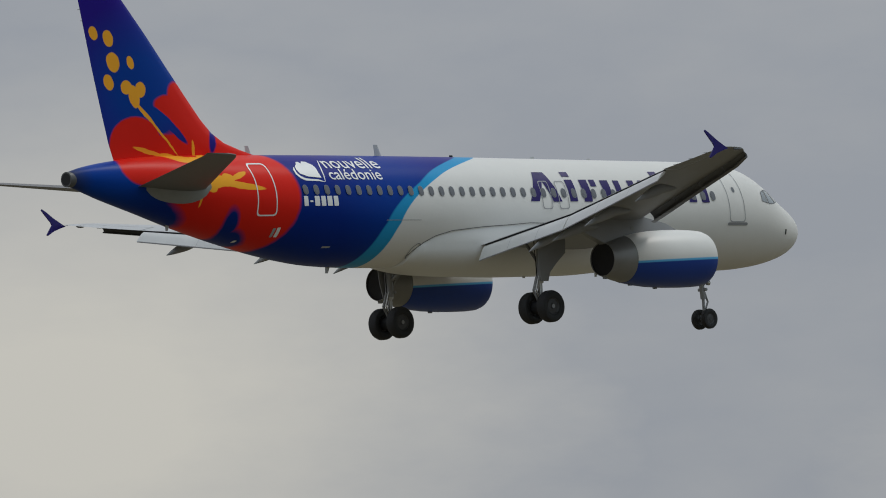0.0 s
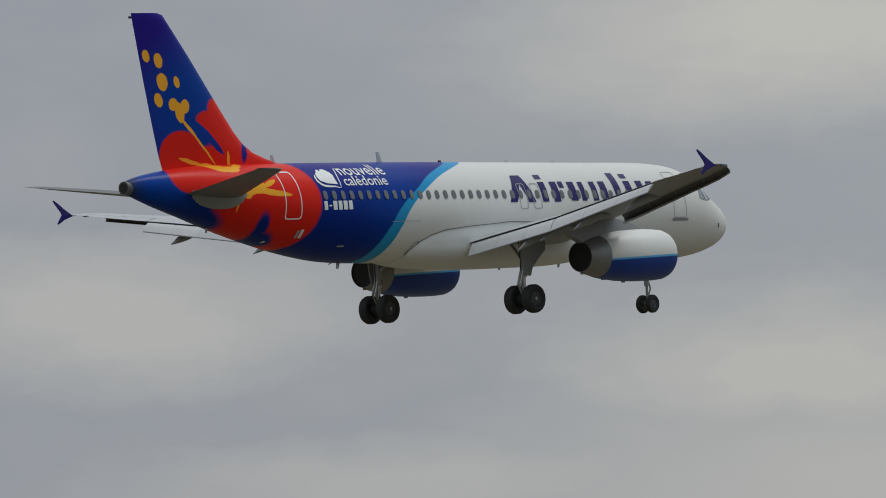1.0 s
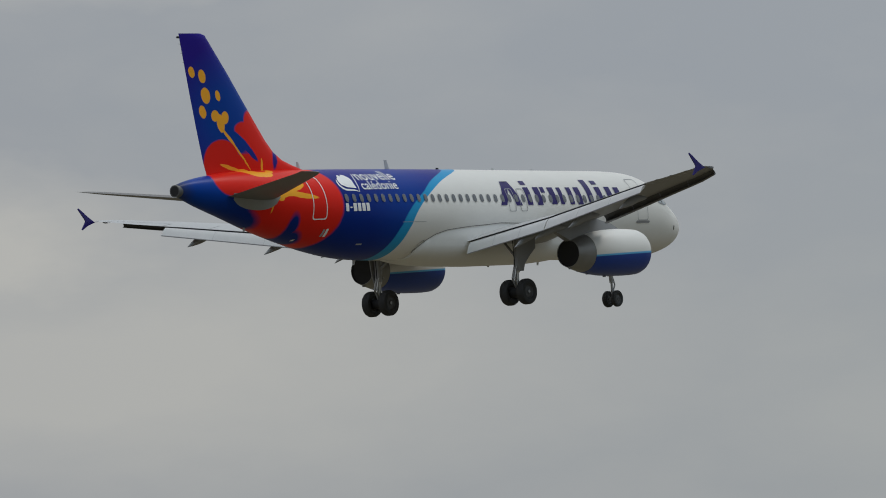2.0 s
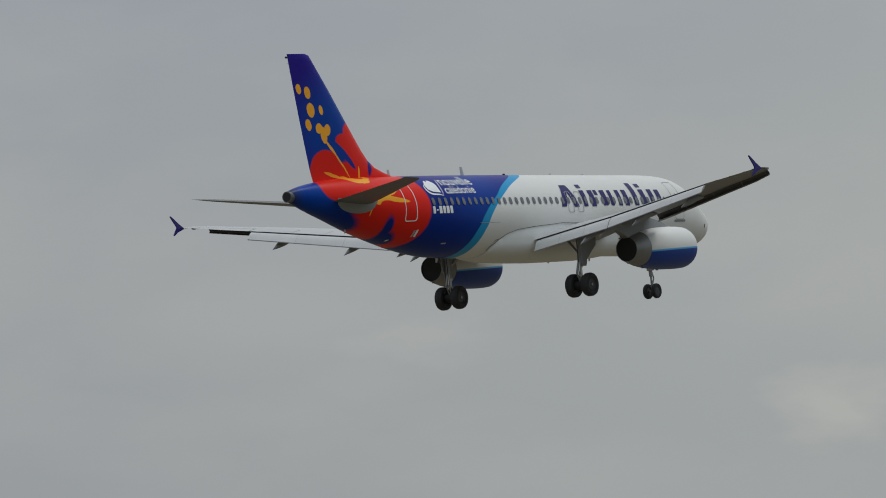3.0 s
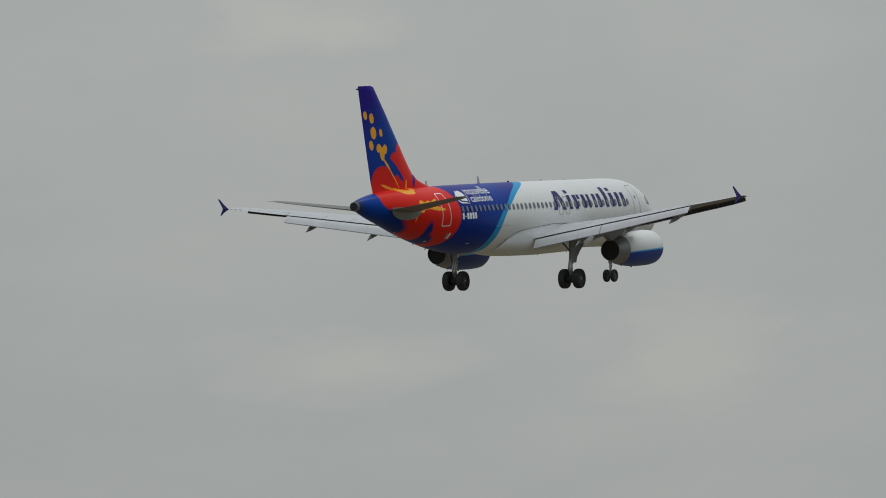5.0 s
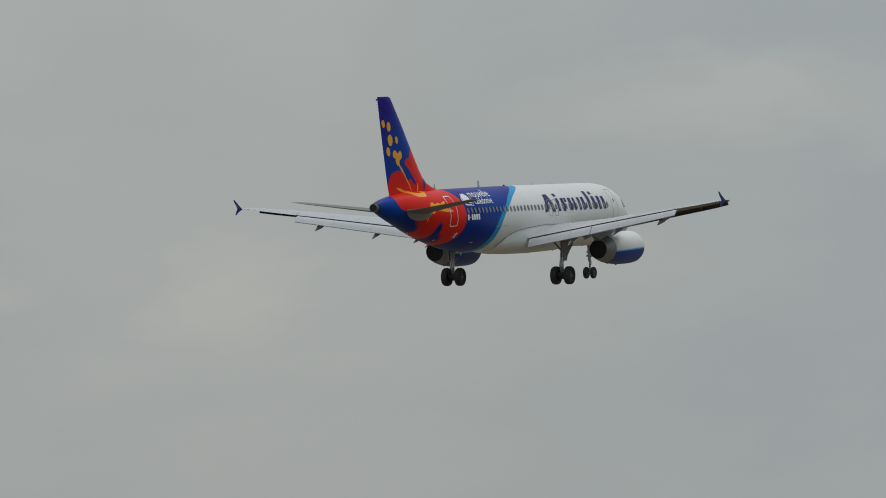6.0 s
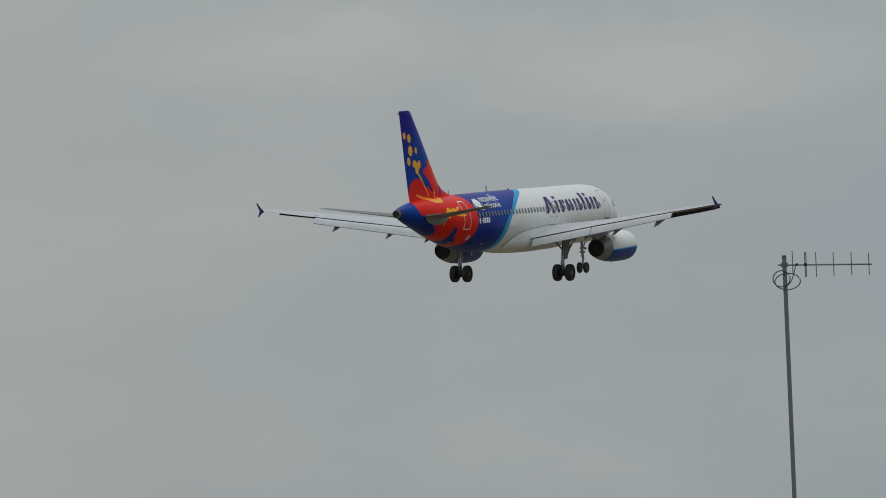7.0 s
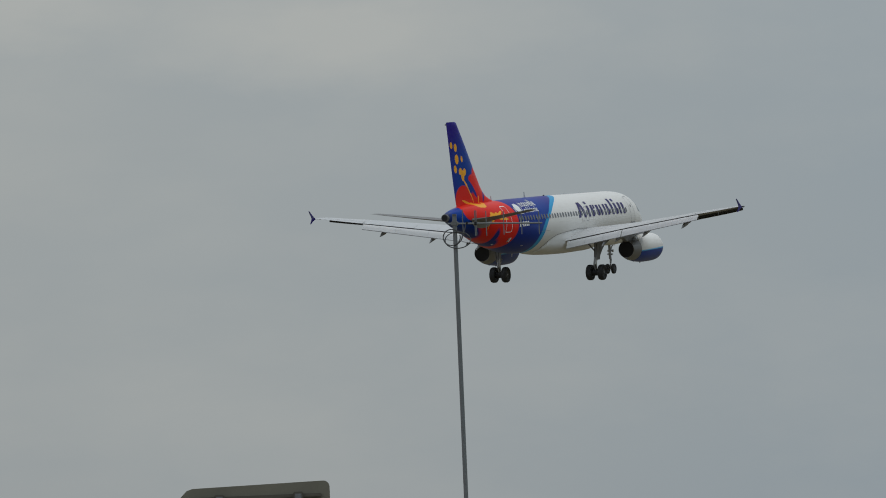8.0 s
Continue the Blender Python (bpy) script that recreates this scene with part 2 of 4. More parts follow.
M_SEAL = material("grey_apron", (0.25, 0.25, 0.235), 0.5, metal=0.2, grain=0.15)
M_TAIL = material("tailplane_grey_paint", (0.13, 0.128, 0.128), 0.45, grain=0.1)
M_GALV = material("galvanised_steel", (0.20, 0.21, 0.215), 0.5, metal=0.5, grain=0.2, scale=4.0)
M_SIGN = material("weathered_panel", (0.19, 0.178, 0.135), 0.65, grain=0.3, scale=2.5, bump=0.3)
M_SIGN_DARK = material("panel_rib_rusted_steel", (0.11, 0.098, 0.075), 0.7, grain=0.3, scale=3.0)


def grass(n, place):
    big, small = n.noise(place, 0.01, 4.0), n.noise(place, 0.6, 4.0)
    return n.mix(n.math("MULTIPLY_ADD", big, 1.6, -0.3, clamp=True), n.mix(small, (0.142, 0.112, 0.074, 1), (0.197, 0.158, 0.105, 1)),
                 n.mix(small, (0.075, 0.078, 0.038, 1), (0.12, 0.10, 0.055, 1)))


M_GROUND = material("dry_grass", None, 0.95, grain=0.2, scale=0.2, build=grass)


# ---- mesh helpers ----
def part(name, bm, mat, parent, label="", smooth=35):
    """Links a bmesh as one mesh object under a thing or a part."""
    bmesh.ops.recalc_face_normals(bm, faces=bm.faces)
    me = bpy.data.meshes.new(name)
    bm.to_mesh(me)
    bm.free()
    me.materials.append(mat)
    if smooth:
        me.polygons.foreach_set("use_smooth", [True] * len(me.polygons))
        me.set_sharp_from_angle(angle=radians(smooth))
    ob = new(name, me)
    ob.parent = parent
    return tagged(ob, label=label)


def loft(bm, rings, closed=True, caps=True):
    """Faces between rings of places, each ring of the same length."""
    made = [[bm.verts.new(p) for p in ring] for ring in rings]
    count = len(made[0])
    for a, b in zip(made, made[1:]):
        for i in range(count if closed else count - 1):
            j = (i + 1) % count
            bm.faces.new((a[i], a[j], b[j], b[i]))
    if caps and closed:
        bm.faces.new(made[0][::-1])
        bm.faces.new(made[-1])
    return made


def tube(bm, a, b, r0, r1=None, sides=12):
    """A straight round bar from a to b."""
    a, b = Vector(a), Vector(b)
    r1 = r0 if r1 is None else r1
    w = (b - a).normalized()
    u = w.orthogonal().normalized()
    v = w.cross(u)
    ring = [(math.cos(2 * math.pi * i / sides), math.sin(2 * math.pi * i / sides)) for i in range(sides)]
    loft(bm, [[p + (u * c + v * s) * r for c, s in ring] for p, r in ((a, r0), (b, r1))])


def lathe(bm, profile, centre, axis="X", sides=40, closed=False):
    """Turns (along, radius) round an axis through centre."""
    cx, cy, cz = centre
    rings = []
    for along, r in profile:
        ring = []
        for i in range(sides):
            c, s = math.cos(2 * math.pi * i / sides) * r, math.sin(2 * math.pi * i / sides) * r
            ring.append((cx + along, cy + c, cz + s) if axis == "X" else (cx + c, cy + along, cz + s))
        rings.append(ring)
    if closed:
        rings.append(rings[0])
    loft(bm, rings, caps=not closed)
    if closed:
        bmesh.ops.remove_doubles(bm, verts=bm.verts, dist=1e-5)


def box(bm, lo, hi, bevel=0.0):
    made = bmesh.ops.create_cube(bm, size=1.0)["verts"]
    for v in made:
        v.co = Vector([lo[i] + (v.co[i] + 0.5) * (hi[i] - lo[i]) for i in range(3)])
    if bevel:
        edges = list({e for v in made for e in v.link_edges})
        bmesh.ops.bevel(bm, geom=edges, offset=bevel, segments=2, affect="EDGES")


# ---- ground ----
bm = bmesh.new()
bmesh.ops.create_grid(bm, x_segments=40, y_segments=40, size=4500)
tagged(part("ground", bm, M_GROUND, None, "dry airfield grass reaching to the horizon"), category="ground", kind="structure")

# ---- the airliner: x forward, y to port, z up; stations in metres aft of the nose ----
plane = tagged(new("airliner"), "white twin-engined airliner with blue red flower tail, gear down", "airplane")

# station, top, bottom, half width
HULL = [(0.0, -0.50, -0.54, 0.03), (0.06, -0.28, -0.78, 0.26), (0.2, -0.06, -1.0, 0.5), (0.5, 0.20, -1.27, 0.80), (1.0, 0.50, -1.52, 1.10),
        (1.6, 0.82, -1.70, 1.36), (2.2, 1.22, -1.83, 1.56), (2.9, 1.64, -1.93, 1.74), (3.6, 1.89, -2.0, 1.85), (4.6, 2.02, -2.05, 1.94),
        (6.0, 2.07, -2.07, 1.975), (9.0, 2.07, -2.07, 1.975), (12.0, 2.07, -2.07, 1.975), (15.0, 2.07, -2.07, 1.975), (18.0, 2.07, -2.07, 1.975),
        (21.0, 2.07, -2.07, 1.975), (24.0, 2.07, -2.07, 1.975), (26.0, 2.07, -1.97, 1.95), (28.0, 2.07, -1.66, 1.86), (30.0, 2.06, -1.2, 1.66),
        (32.0, 2.02, -0.66, 1.36), (34.0, 1.90, -0.08, 1.0), (36.0, 1.68, 0.46, 0.60), (37.0, 1.50, 0.74, 0.36), (37.45, 1.38, 0.88, 0.25)]
# the forward hull sits a little lower and longer than the level body
HULL = [(s - 0.08 * max(0.0, 1 - s / 5), *(z - 0.008 * max(0.0, 25 - s) - 0.006 * max(0.0, 19 - s) for z in (top + float(np.interp(s, [31, 34, 37], [-0.06, 0.02, 0.03])), low - float(np.interp(s, [29, 32, 35.5, 37], [0.0, 0.06, 0.07, 0.0])))), half) for s, top, low, half in HULL]
HULL_S = [h[0] for h in HULL]


def hull(s):
    """Top, bottom and half width at a station, smoothly between the given ones."""
    out = []
    k = int(np.clip(np.searchsorted(HULL_S, s) - 1, 0, len(HULL) - 2))
    a, b = HULL[k], HULL[k + 1]
    f = (s - a[0]) / (b[0] - a[0])
    for c in (1, 2, 3):
        before, after = HULL[max(k - 1, 0)], HULL[min(k + 2, len(HULL) - 1)]
        m0 = (b[c] - before[c]) / max(b[0] - before[0], 1e-6) * (b[0] - a[0])
        m1 = (after[c] - a[c]) / max(after[0] - a[0], 1e-6) * (b[0] - a[0])
        out.append((2 * f**3 - 3 * f**2 + 1) * a[c] + (f**3 - 2 * f**2 + f) * m0 + (3 * f**2 - 2 * f**3) * b[c] + (f**3 - f**2) * m1)
    return out


def skin(s, z, side=-1, out=0.0):
    """The place on the hull at station s and height z (side -1: starboard), raised by out."""
    top, low, half = hull(s)
    zc, h = (top + low) / 2, (top - low) / 2
    k = min(abs(z - zc) / h, 0.999)
    ny, nz = math.sqrt(1 - k * k) / half, (z - zc) / h**2
    ln = math.hypot(ny, nz)
    return Vector((MID - s, side * (half * math.sqrt(1 - k * k) + out * ny / ln), z + out * nz / ln))


def fuselage():
    bm = bmesh.new()
    stations = [-0.08, -0.06, -0.03, 0.0, 0.06, 0.2, 0.35, 0.5, 0.75] + list(np.arange(1.0, 6.0, 0.3)) + list(np.arange(6.0, 24.0, 1.0)) + list(np.arange(24.0, 37.3, 0.5)) + [37.45]
    rings = []
    for s in stations:
        top, low, half = hull(s)
        zc, h = (top + low) / 2, (top - low) / 2
        rings.append([(MID - s, half * math.sin(2 * math.pi * i / 72), zc + h * math.cos(2 * math.pi * i / 72)) for i in range(72)])
    loft(bm, rings)
    return part("fuselage", bm, M_LIVERY, plane, "white front, cyan sweep, blue and red flower rear")


body = fuselage()

# tail cone exhaust
bm = bmesh.new()
lathe(bm, [(0.12, 0.285), (-0.18, 0.27), (-0.18, 0.22), (0.25, 0.2)], (MID - 37.4, 0, 1.13), sides=24)
part("tail_exhaust", bm, M_SLAT, plane, "dark round exhaust of the tail cone")
# flat black disc in place of the darkness inside the pipe
bm = bmesh.new()
lathe(bm, [(0.0, 0.222), (-0.02, 0.222)], (MID - 37.56, 0, 1.13), sides=20)
part("exhaust_bore_shade", bm, M_DARK, plane)


# belly fairing round the wing root
def belly_fairing():
    """Follows the hull at its upper edge and swells towards a flat, rounded bottom."""
    # station, upper edge, bottom, swell beyond the hull
    shape = ((9.8, -1.75, -2.22, 0.0), (10.6, -1.15, -2.32, 0.08), (12.0, -0.72, -2.42, 0.26), (16.0, -0.62, -2.46, 0.34), (18.5, -0.76, -2.42, 0.33),
             (20.0, -0.88, -2.36, 0.27), (20.8, -1.06, -2.28, 0.18), (21.3, -1.30, -2.2, 0.08), (21.6, -1.55, -2.14, 0.03), (21.75, -1.75, -2.10, 0.0))
    bm = bmesh.new()
    rings = []
    for s in list(np.arange(9.8, 20.5, 0.5)) + list(np.arange(20.5, 21.76, 0.12)):
        top, low, swell = (float(np.interp(s, [r[0] for r in shape], [r[k] for r in shape])) for k in (1, 2, 3))
        mid = min(-1.4, top - 0.05)
        flank = []
        for i in range(10):
            z = top + (mid - top) * i / 9
            f = i / 9
            flank.append((abs(skin(s, z).y) - 0.02 + (swell + 0.02) * f ** 1.15, z))
        wide = flank[-1][0]
        for i in range(1, 12):
            a = math.pi / 2 * i / 11
            flank.append((wide * math.cos(a) ** 0.75, mid + (low - mid) * math.sin(a) ** 0.9))
        rings.append([(MID - s, -y, z) for y, z in flank] + [(MID - s, y, z) for y, z in flank[-2::-1]])
    loft(bm, rings)
    return part("belly_fairing", bm, M_WHITE, plane, "white rounded fairing under the wing root")


belly_fairing()


# joint where the fairing meets the hull
seam = [(21.78, -1.78), (21.62, -1.55), (21.32, -1.30), (20.8, -1.06), (20.0, -0.88), (18.5, -0.755), (17.2, -0.69), (16.0, -0.615), (14.0, -0.66), (12.0, -0.71)]
bm = bmesh.new()
for (a, b), (c, d) in zip(seam, seam[1:]):
    tube(bm, skin(a, b, -1, 0.01), skin(c, d, -1, 0.01), 0.013, sides=6)
part("fairing_seal", bm, M_SLAT, body)


# ---- wings ----
def lead(y):
    return 11.95 + (y - 1.98) * 0.543 + 0.45 * max(0.0, (y - 16.0) / 0.9) ** 2


def trail(y):
    """Station of the fixed trailing edge, ahead of and above the flaps."""
    return float(np.interp(y, [0, 1.95, 6.4, 13.38, 13.42, 16.95], [18.62, 18.56, 18.50, 20.84, 20.96, 21.62]))


def trail_z(y):
    return float(np.interp(y, [0, 1.95, 6.4, 13.38, 15.2, 16.95], [-1.70, -1.41, -0.65, 0.36, 0.60, 0.86]))


def lead_z(y):
    return trail_z(y) + float(np.interp(y, [0, 1.95, 7.0, 13.4, 17], [0.26, 0.22, 0.05, 0.0, -0.02]))


def section(y, thick, cut=1.0, start=0.0):
    """A wing section from the share start to the share cut of its chord: upper side back to front, then lower side."""
    le, te = lead(y), trail(y)
    chord = te - le
    up, low = [], []
    for k in range(15):
        f = start + (cut - start) * (0.5 - 0.5 * math.cos(math.pi * k / 14))
        t = thick * 5 * (0.2969 * math.sqrt(f) - 0.126 * f - 0.3516 * f**2 + 0.2843 * f**3 - 0.1026 * f**4)
        camber = 0.018 * math.sin(math.pi * f)
        up.append((f, camber + t))
        low.append((f, camber - t * 0.85))
    pts = up[::-1] + low[1:]
    return [(MID - le - f * chord, y, lead_z(y) + (trail_z(y) - lead_z(y)) * f + h * chord) for f, h in pts]


def mirrored(rings, side):
    return [[(x, y * side, z) for x, y, z in ring] for ring in rings]


# span, then station and height of the flap's nose and of its trailing edge
FLAP_LINE = ((1.97, 18.50, -1.49, 18.90, -2.01), (6.4, 18.44, -0.73, 18.99, -1.24), (13.38, 20.80, 0.29, 21.27, -0.06))


def flap_at(y):
    return [float(np.interp(y, [r[0] for r in FLAP_LINE], [r[k] for r in FLAP_LINE])) for k in (1, 2, 3, 4)]


def flap(y0, y1, parent, side):
    rings = []
    for i in range(5):
        y = y0 + (y1 - y0) * i / 4
        s0, z0, s1, z1 = flap_at(y)
        c = math.hypot(s1 - s0, z1 - z0)
        ux, uz = (s1 - s0) / c, (z1 - z0) / c
        rings.append([(MID - s0 - f * c * ux + h * c * uz, y, z0 + f * c * uz + h * c * ux)
                      for f, h in ((1, 0.01), (0.8, 0.05), (0.55, 0.10), (0.3, 0.125), (0.12, 0.105), (0.03, 0.06), (0, 0.0), (0.04, -0.045), (0.2, -0.06), (0.6, -0.035), (1, -0.02))])
    bm = bmesh.new()
    loft(bm, mirrored(rings, side))
    f = part("flap", bm, M_FLAP, parent, "lowered pale grey flap")
    # dark lip along the trailing edge and seams between the skin panels
    bm = bmesh.new()
    rings = []
    for y in (y0 + 0.03, y1 - 0.03):
        s0, z0, s1, z1 = flap_at(y)
        rings.append([(MID - s1 - dx, y, z1 + dz) for dx, dz in ((-0.012, 0.028), (0.012, 0.008), (0.012, -0.022), (-0.012, -0.012))])
    loft(bm, mirrored(rings, side))
    part("flap_lip", bm, M_UNDER, f)
    for k in (1, 2):
        y = y0 + (y1 - y0) * k / 3
        s0, z0, s1, z1 = flap_at(y)
        c = math.hypot(s1 - s0, z1 - z0)
        ux, uz = (s1 - s0) / c, (z1 - z0) / c
        bm = bmesh.new()
        loft(bm, mirrored([[(MID - s0 - f * c * ux + h * c * uz, y + d * 0.7, z0 + f * c * uz + h * c * ux) for f, h in ((0.95, 0.026), (0.8, 0.056), (0.55, 0.106), (0.3, 0.131), (0.14, 0.114))] for d in (-0.012, 0.012)], side), closed=False)
        part("skin_seam", bm, M_WING, f)
    return f


def fence_shape():
    """Outline (station, height) of the wing tip fence: two swept-back blades on one root."""
    return [(21.38, 0.80), (21.62, 0.92), (21.97, 1.11), (22.31, 1.33), (22.54, 1.46), (22.58, 1.42), (22.36, 1.18), (22.16, 0.98),
            (22.08, 0.86), (22.20, 0.70), (22.37, 0.49), (22.31, 0.46), (21.98, 0.63), (21.60, 0.75)]


def wing(side):
    bm = bmesh.new()
    rings = [section(y, th) for y, th in ((1.0, 0.15), (1.98, 0.15), (4.2, 0.135), (6.38, 0.12), (6.42, 0.12), (9.8, 0.11), (13.38, 0.102), (13.44, 0.102))]
    rings += [section(y, th, 0.74) for y, th in ((13.46, 0.102), (15.0, 0.10), (16.28, 0.098))]
    rings += [section(y, th) for y, th in ((16.30, 0.098), (16.6, 0.09), (16.85, 0.07), (16.96, 0.03))]
    loft(bm, mirrored(rings, side))
    w = part("wing", bm, M_WING, plane, "grey swept wing with flaps and slats out")
    w.data.materials.append(M_UNDER)  # lower skin: same paint, with its shade put into a darker grey
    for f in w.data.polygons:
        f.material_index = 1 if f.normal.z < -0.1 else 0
    for y0, y1 in ((2.0, 6.37), (6.43, 13.38)):
        flap(y0, y1, w, side)
        # near-black strip that stands in for the shade between the wing and the flap
        bm = bmesh.new()
        rings = []
        for y in (y0, (y0 + y1) / 2, y1):
            x, z = MID - trail(y), trail_z(y)
            rings.append([(x + 0.05, y, z - 0.008), (x + 0.002, y, z - 0.010), (x + 0.012, y, z - 0.045), (x + 0.06, y, z - 0.05)])
        loft(bm, mirrored(rings, side))
        part("flap_slot_shade", bm, M_DARK, w)
    # spoilers: thin panels on the upper skin ahead of the flaps
    for y0, y1 in ((2.6, 4.4), (6.7, 8.25), (8.3, 9.85), (9.9, 11.4), (11.45, 12.9)):
        rings = []
        for y in (y0, y1):
            ring = section(y, 0.112)
            rings.append([(x, yy, z + 0.010) for x, yy, z in ring[:6]] + [(x, yy, z + 0.002) for x, yy, z in ring[:6][::-1]])
        bm = bmesh.new()
        loft(bm, mirrored(rings, side))
        part("spoiler", bm, M_WING, w)
    # slats ahead of and below the leading edge, hollow behind; shadow painted in as near-black
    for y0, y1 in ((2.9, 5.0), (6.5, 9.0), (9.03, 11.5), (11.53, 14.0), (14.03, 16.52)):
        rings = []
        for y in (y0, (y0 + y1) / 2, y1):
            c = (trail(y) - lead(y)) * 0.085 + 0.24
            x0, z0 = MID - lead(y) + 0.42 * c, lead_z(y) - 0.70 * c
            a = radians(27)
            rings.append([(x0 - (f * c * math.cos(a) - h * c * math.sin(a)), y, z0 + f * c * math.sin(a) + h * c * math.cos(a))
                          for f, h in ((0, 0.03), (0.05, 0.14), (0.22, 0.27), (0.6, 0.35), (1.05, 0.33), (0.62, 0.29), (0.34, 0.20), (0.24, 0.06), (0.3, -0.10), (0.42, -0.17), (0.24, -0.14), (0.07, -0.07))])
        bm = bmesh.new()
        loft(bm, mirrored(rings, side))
        part("slat", bm, M_SLAT, w, "lowered slat with its shadow put into a dark colour")
    # fairings of the flap tracks: span, then the drooped tip
    for y, s1, z1 in ((5.03, 19.40, -1.92), (5.98, 19.12, -1.60), (8.5, 20.04, -1.28), (12.05, 21.05, -0.67)):
        bm = bmesh.new()
        rings = []
        ln = 2.5 if y < 9 else 2.2
        zs = trail_z(y) - 0.36
        for k in range(15):
            f = k / 14
            r = 0.19 * min(1.0, (f / 0.45)) ** 0.6 if f < 0.45 else 0.19 * (1 - ((f - 0.45) / 0.55) ** 1.7 * 0.93)
            z = zs + (z1 - zs) * max(0.0, (f - 0.35) / 0.65) ** 1.25
            s = s1 - ln * (1 - f)
            rings.append([(MID - s, side * (y + 0.72 * max(r, 0.012) * math.sin(2 * math.pi * i / 16)), z + (1.25 if i in range(5, 12) else 1.0) * max(r, 0.012) * math.cos(2 * math.pi * i / 16)) for i in range(16)])
        loft(bm, rings)
        part("flap_track_fairing", bm, M_UNDER, w, "grey pointed flap track fairing")
    # wing tip fence
    bm = bmesh.new()
    loft(bm, [[(MID - s, side * (17.01 + d + 0.03 * abs(z - 0.86)), z) for s, z in fence_shape()] for d in (0.0, 0.045)])
    part("wingtip_fence", bm, M_FENCE, w, "purple wing tip fence")
    bm = bmesh.new()
    lathe(bm, [(0.22, 0.01), (0.15, 0.05), (0.0, 0.06), (-0.12, 0.05), (-0.2, 0.01)], (MID - 20.75, side * 16.9, 0.80), sides=12)
    part("wingtip_light", bm, M_GLASS, w)
    # aileron: the rear quarter of the outer section
    rings = [section(y, th, 1.0, 0.755) for y, th in ((13.5, 0.102), (14.9, 0.10), (16.25, 0.098))]
    bm = bmesh.new()
    loft(bm, mirrored(rings, side))
    a = part("aileron", bm, M_WING, w, "grey aileron")
    # faces that look down take the darker grey in place of shade
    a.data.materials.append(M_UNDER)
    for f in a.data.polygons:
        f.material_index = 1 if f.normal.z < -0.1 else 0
    for y in (14.3, 15.2, 16.1, 16.7):
        bm = bmesh.new()
        tube(bm, (MID - trail(y) + 0.02, side * y, trail_z(y)), (MID - trail(y) - 0.22, side * y, trail_z(y) - 0.02), 0.010, 0.006, 6)
        part("static_wick", bm, M_DARK, w)
    return w


wing(-1)
wing(1)


# ---- engines ----
def engine(side):
    c = (MID - 11.2, side * 5.78, -2.27)
    outer = [(-0.35, 0.80), (-0.12, 0.84), (0.0, 0.90), (-0.04, 0.965), (-0.2, 1.015), (-0.6, 1.045), (-1.2, 1.06), (-2.0, 1.06), (-2.9, 1.025), (-3.6, 0.955), (-4.15, 0.87)]
    bm = bmesh.new()
    lathe(bm, outer + [(-4.15, 0.84), (-1.2, 0.80)], c, sides=64, closed=True)
    nac = part("nacelle", bm, M_NACELLE, plane, "engine cowling, white above and blue below")
    bm = bmesh.new()
    lathe(bm, [(-4.13, 0.862), (-4.5, 0.79), (-4.9, 0.685), (-5.16, 0.615), (-5.16, 0.595), (-4.15, 0.76)], c, sides=56, closed=True)
    part("nozzle", bm, M_NOZZLE, nac, "heat-stained metal exhaust nozzle")
    # black disc just inside the exit, painted darkness of the deep bore
    bm = bmesh.new()
    lathe(bm, [(-5.08, 0.615), (-5.10, 0.608)], c, sides=40)
    part("exhaust_bore_shade", bm, M_DARK, nac)
    bm = bmesh.new()
    lathe(bm, [(-0.9, 0.82), (-0.95, 0.82)], c, sides=40)
    part("fan", bm, M_DARK, nac)
    bm = bmesh.new()
    lathe(bm, [(-0.30, 0.02), (-0.5, 0.14), (-0.9, 0.26)], c, sides=24)
    part("spinner", bm, M_RIM, nac)
    # pylon
    bm = bmesh.new()
    rings = []
    for s, lo, hi, half in ((12.4, -1.30, -1.20, 0.05), (13.0, -1.36, -0.98, 0.15), (14.3, -1.45, -0.72, 0.20), (15.3, -1.75, -0.72, 0.20), (16.3, -1.72, -0.78, 0.18), (17.2, -1.35, -0.80, 0.12), (18.0, -0.98, -0.80, 0.04)):
        rings.append([(MID - s, side * 5.78 + a * half, z) for a, z in ((-1, lo), (-1, (lo + hi) / 2), (-0.7, hi), (0.7, hi), (1, (lo + hi) / 2), (1, lo))])
    loft(bm, rings)
    pylon = part("pylon", bm, M_UNDER, plane, "grey engine pylon under the wing")
    bm = bmesh.new()
    lathe(bm, [(-0.006, 0.09), (0.006, 0.09)], (MID - 14.9, side * 5.98, -1.16), "Y", 16)
    part("pylon_vent", bm, M_SEAL, pylon)
    # strakes and drains under the cowling
    for along, r, h in ((-2.45, 1.04, 0.06), (-3.75, 0.92, 0.05), (-5.05, 0.62, 0.10)):
        bm = bmesh.new()
        box(bm, (c[0] + along - 0.14, c[1] - 0.02, c[2] - r - h), (c[0] + along + 0.08, c[1] + 0.02, c[2] - r + 0.03), 0.008)
        part("drain_mast", bm, M_GEAR, nac)
    bm = bmesh.new()
    loft(bm, [[(c[0] - 0.9 - 1.1 * f, c[1] + k * side * -1 * 0.74 + d, c[2] + 0.74 + hh) for f, hh in ((0, 0.0), (0.35, 0.22), (1, 0.26), (1, -0.04), (0, -0.04))] for k, d in ((1, -0.012), (1, 0.012))])
    part("nacelle_strake", bm, M_WHITE, nac)


engine(-1)
engine(1)


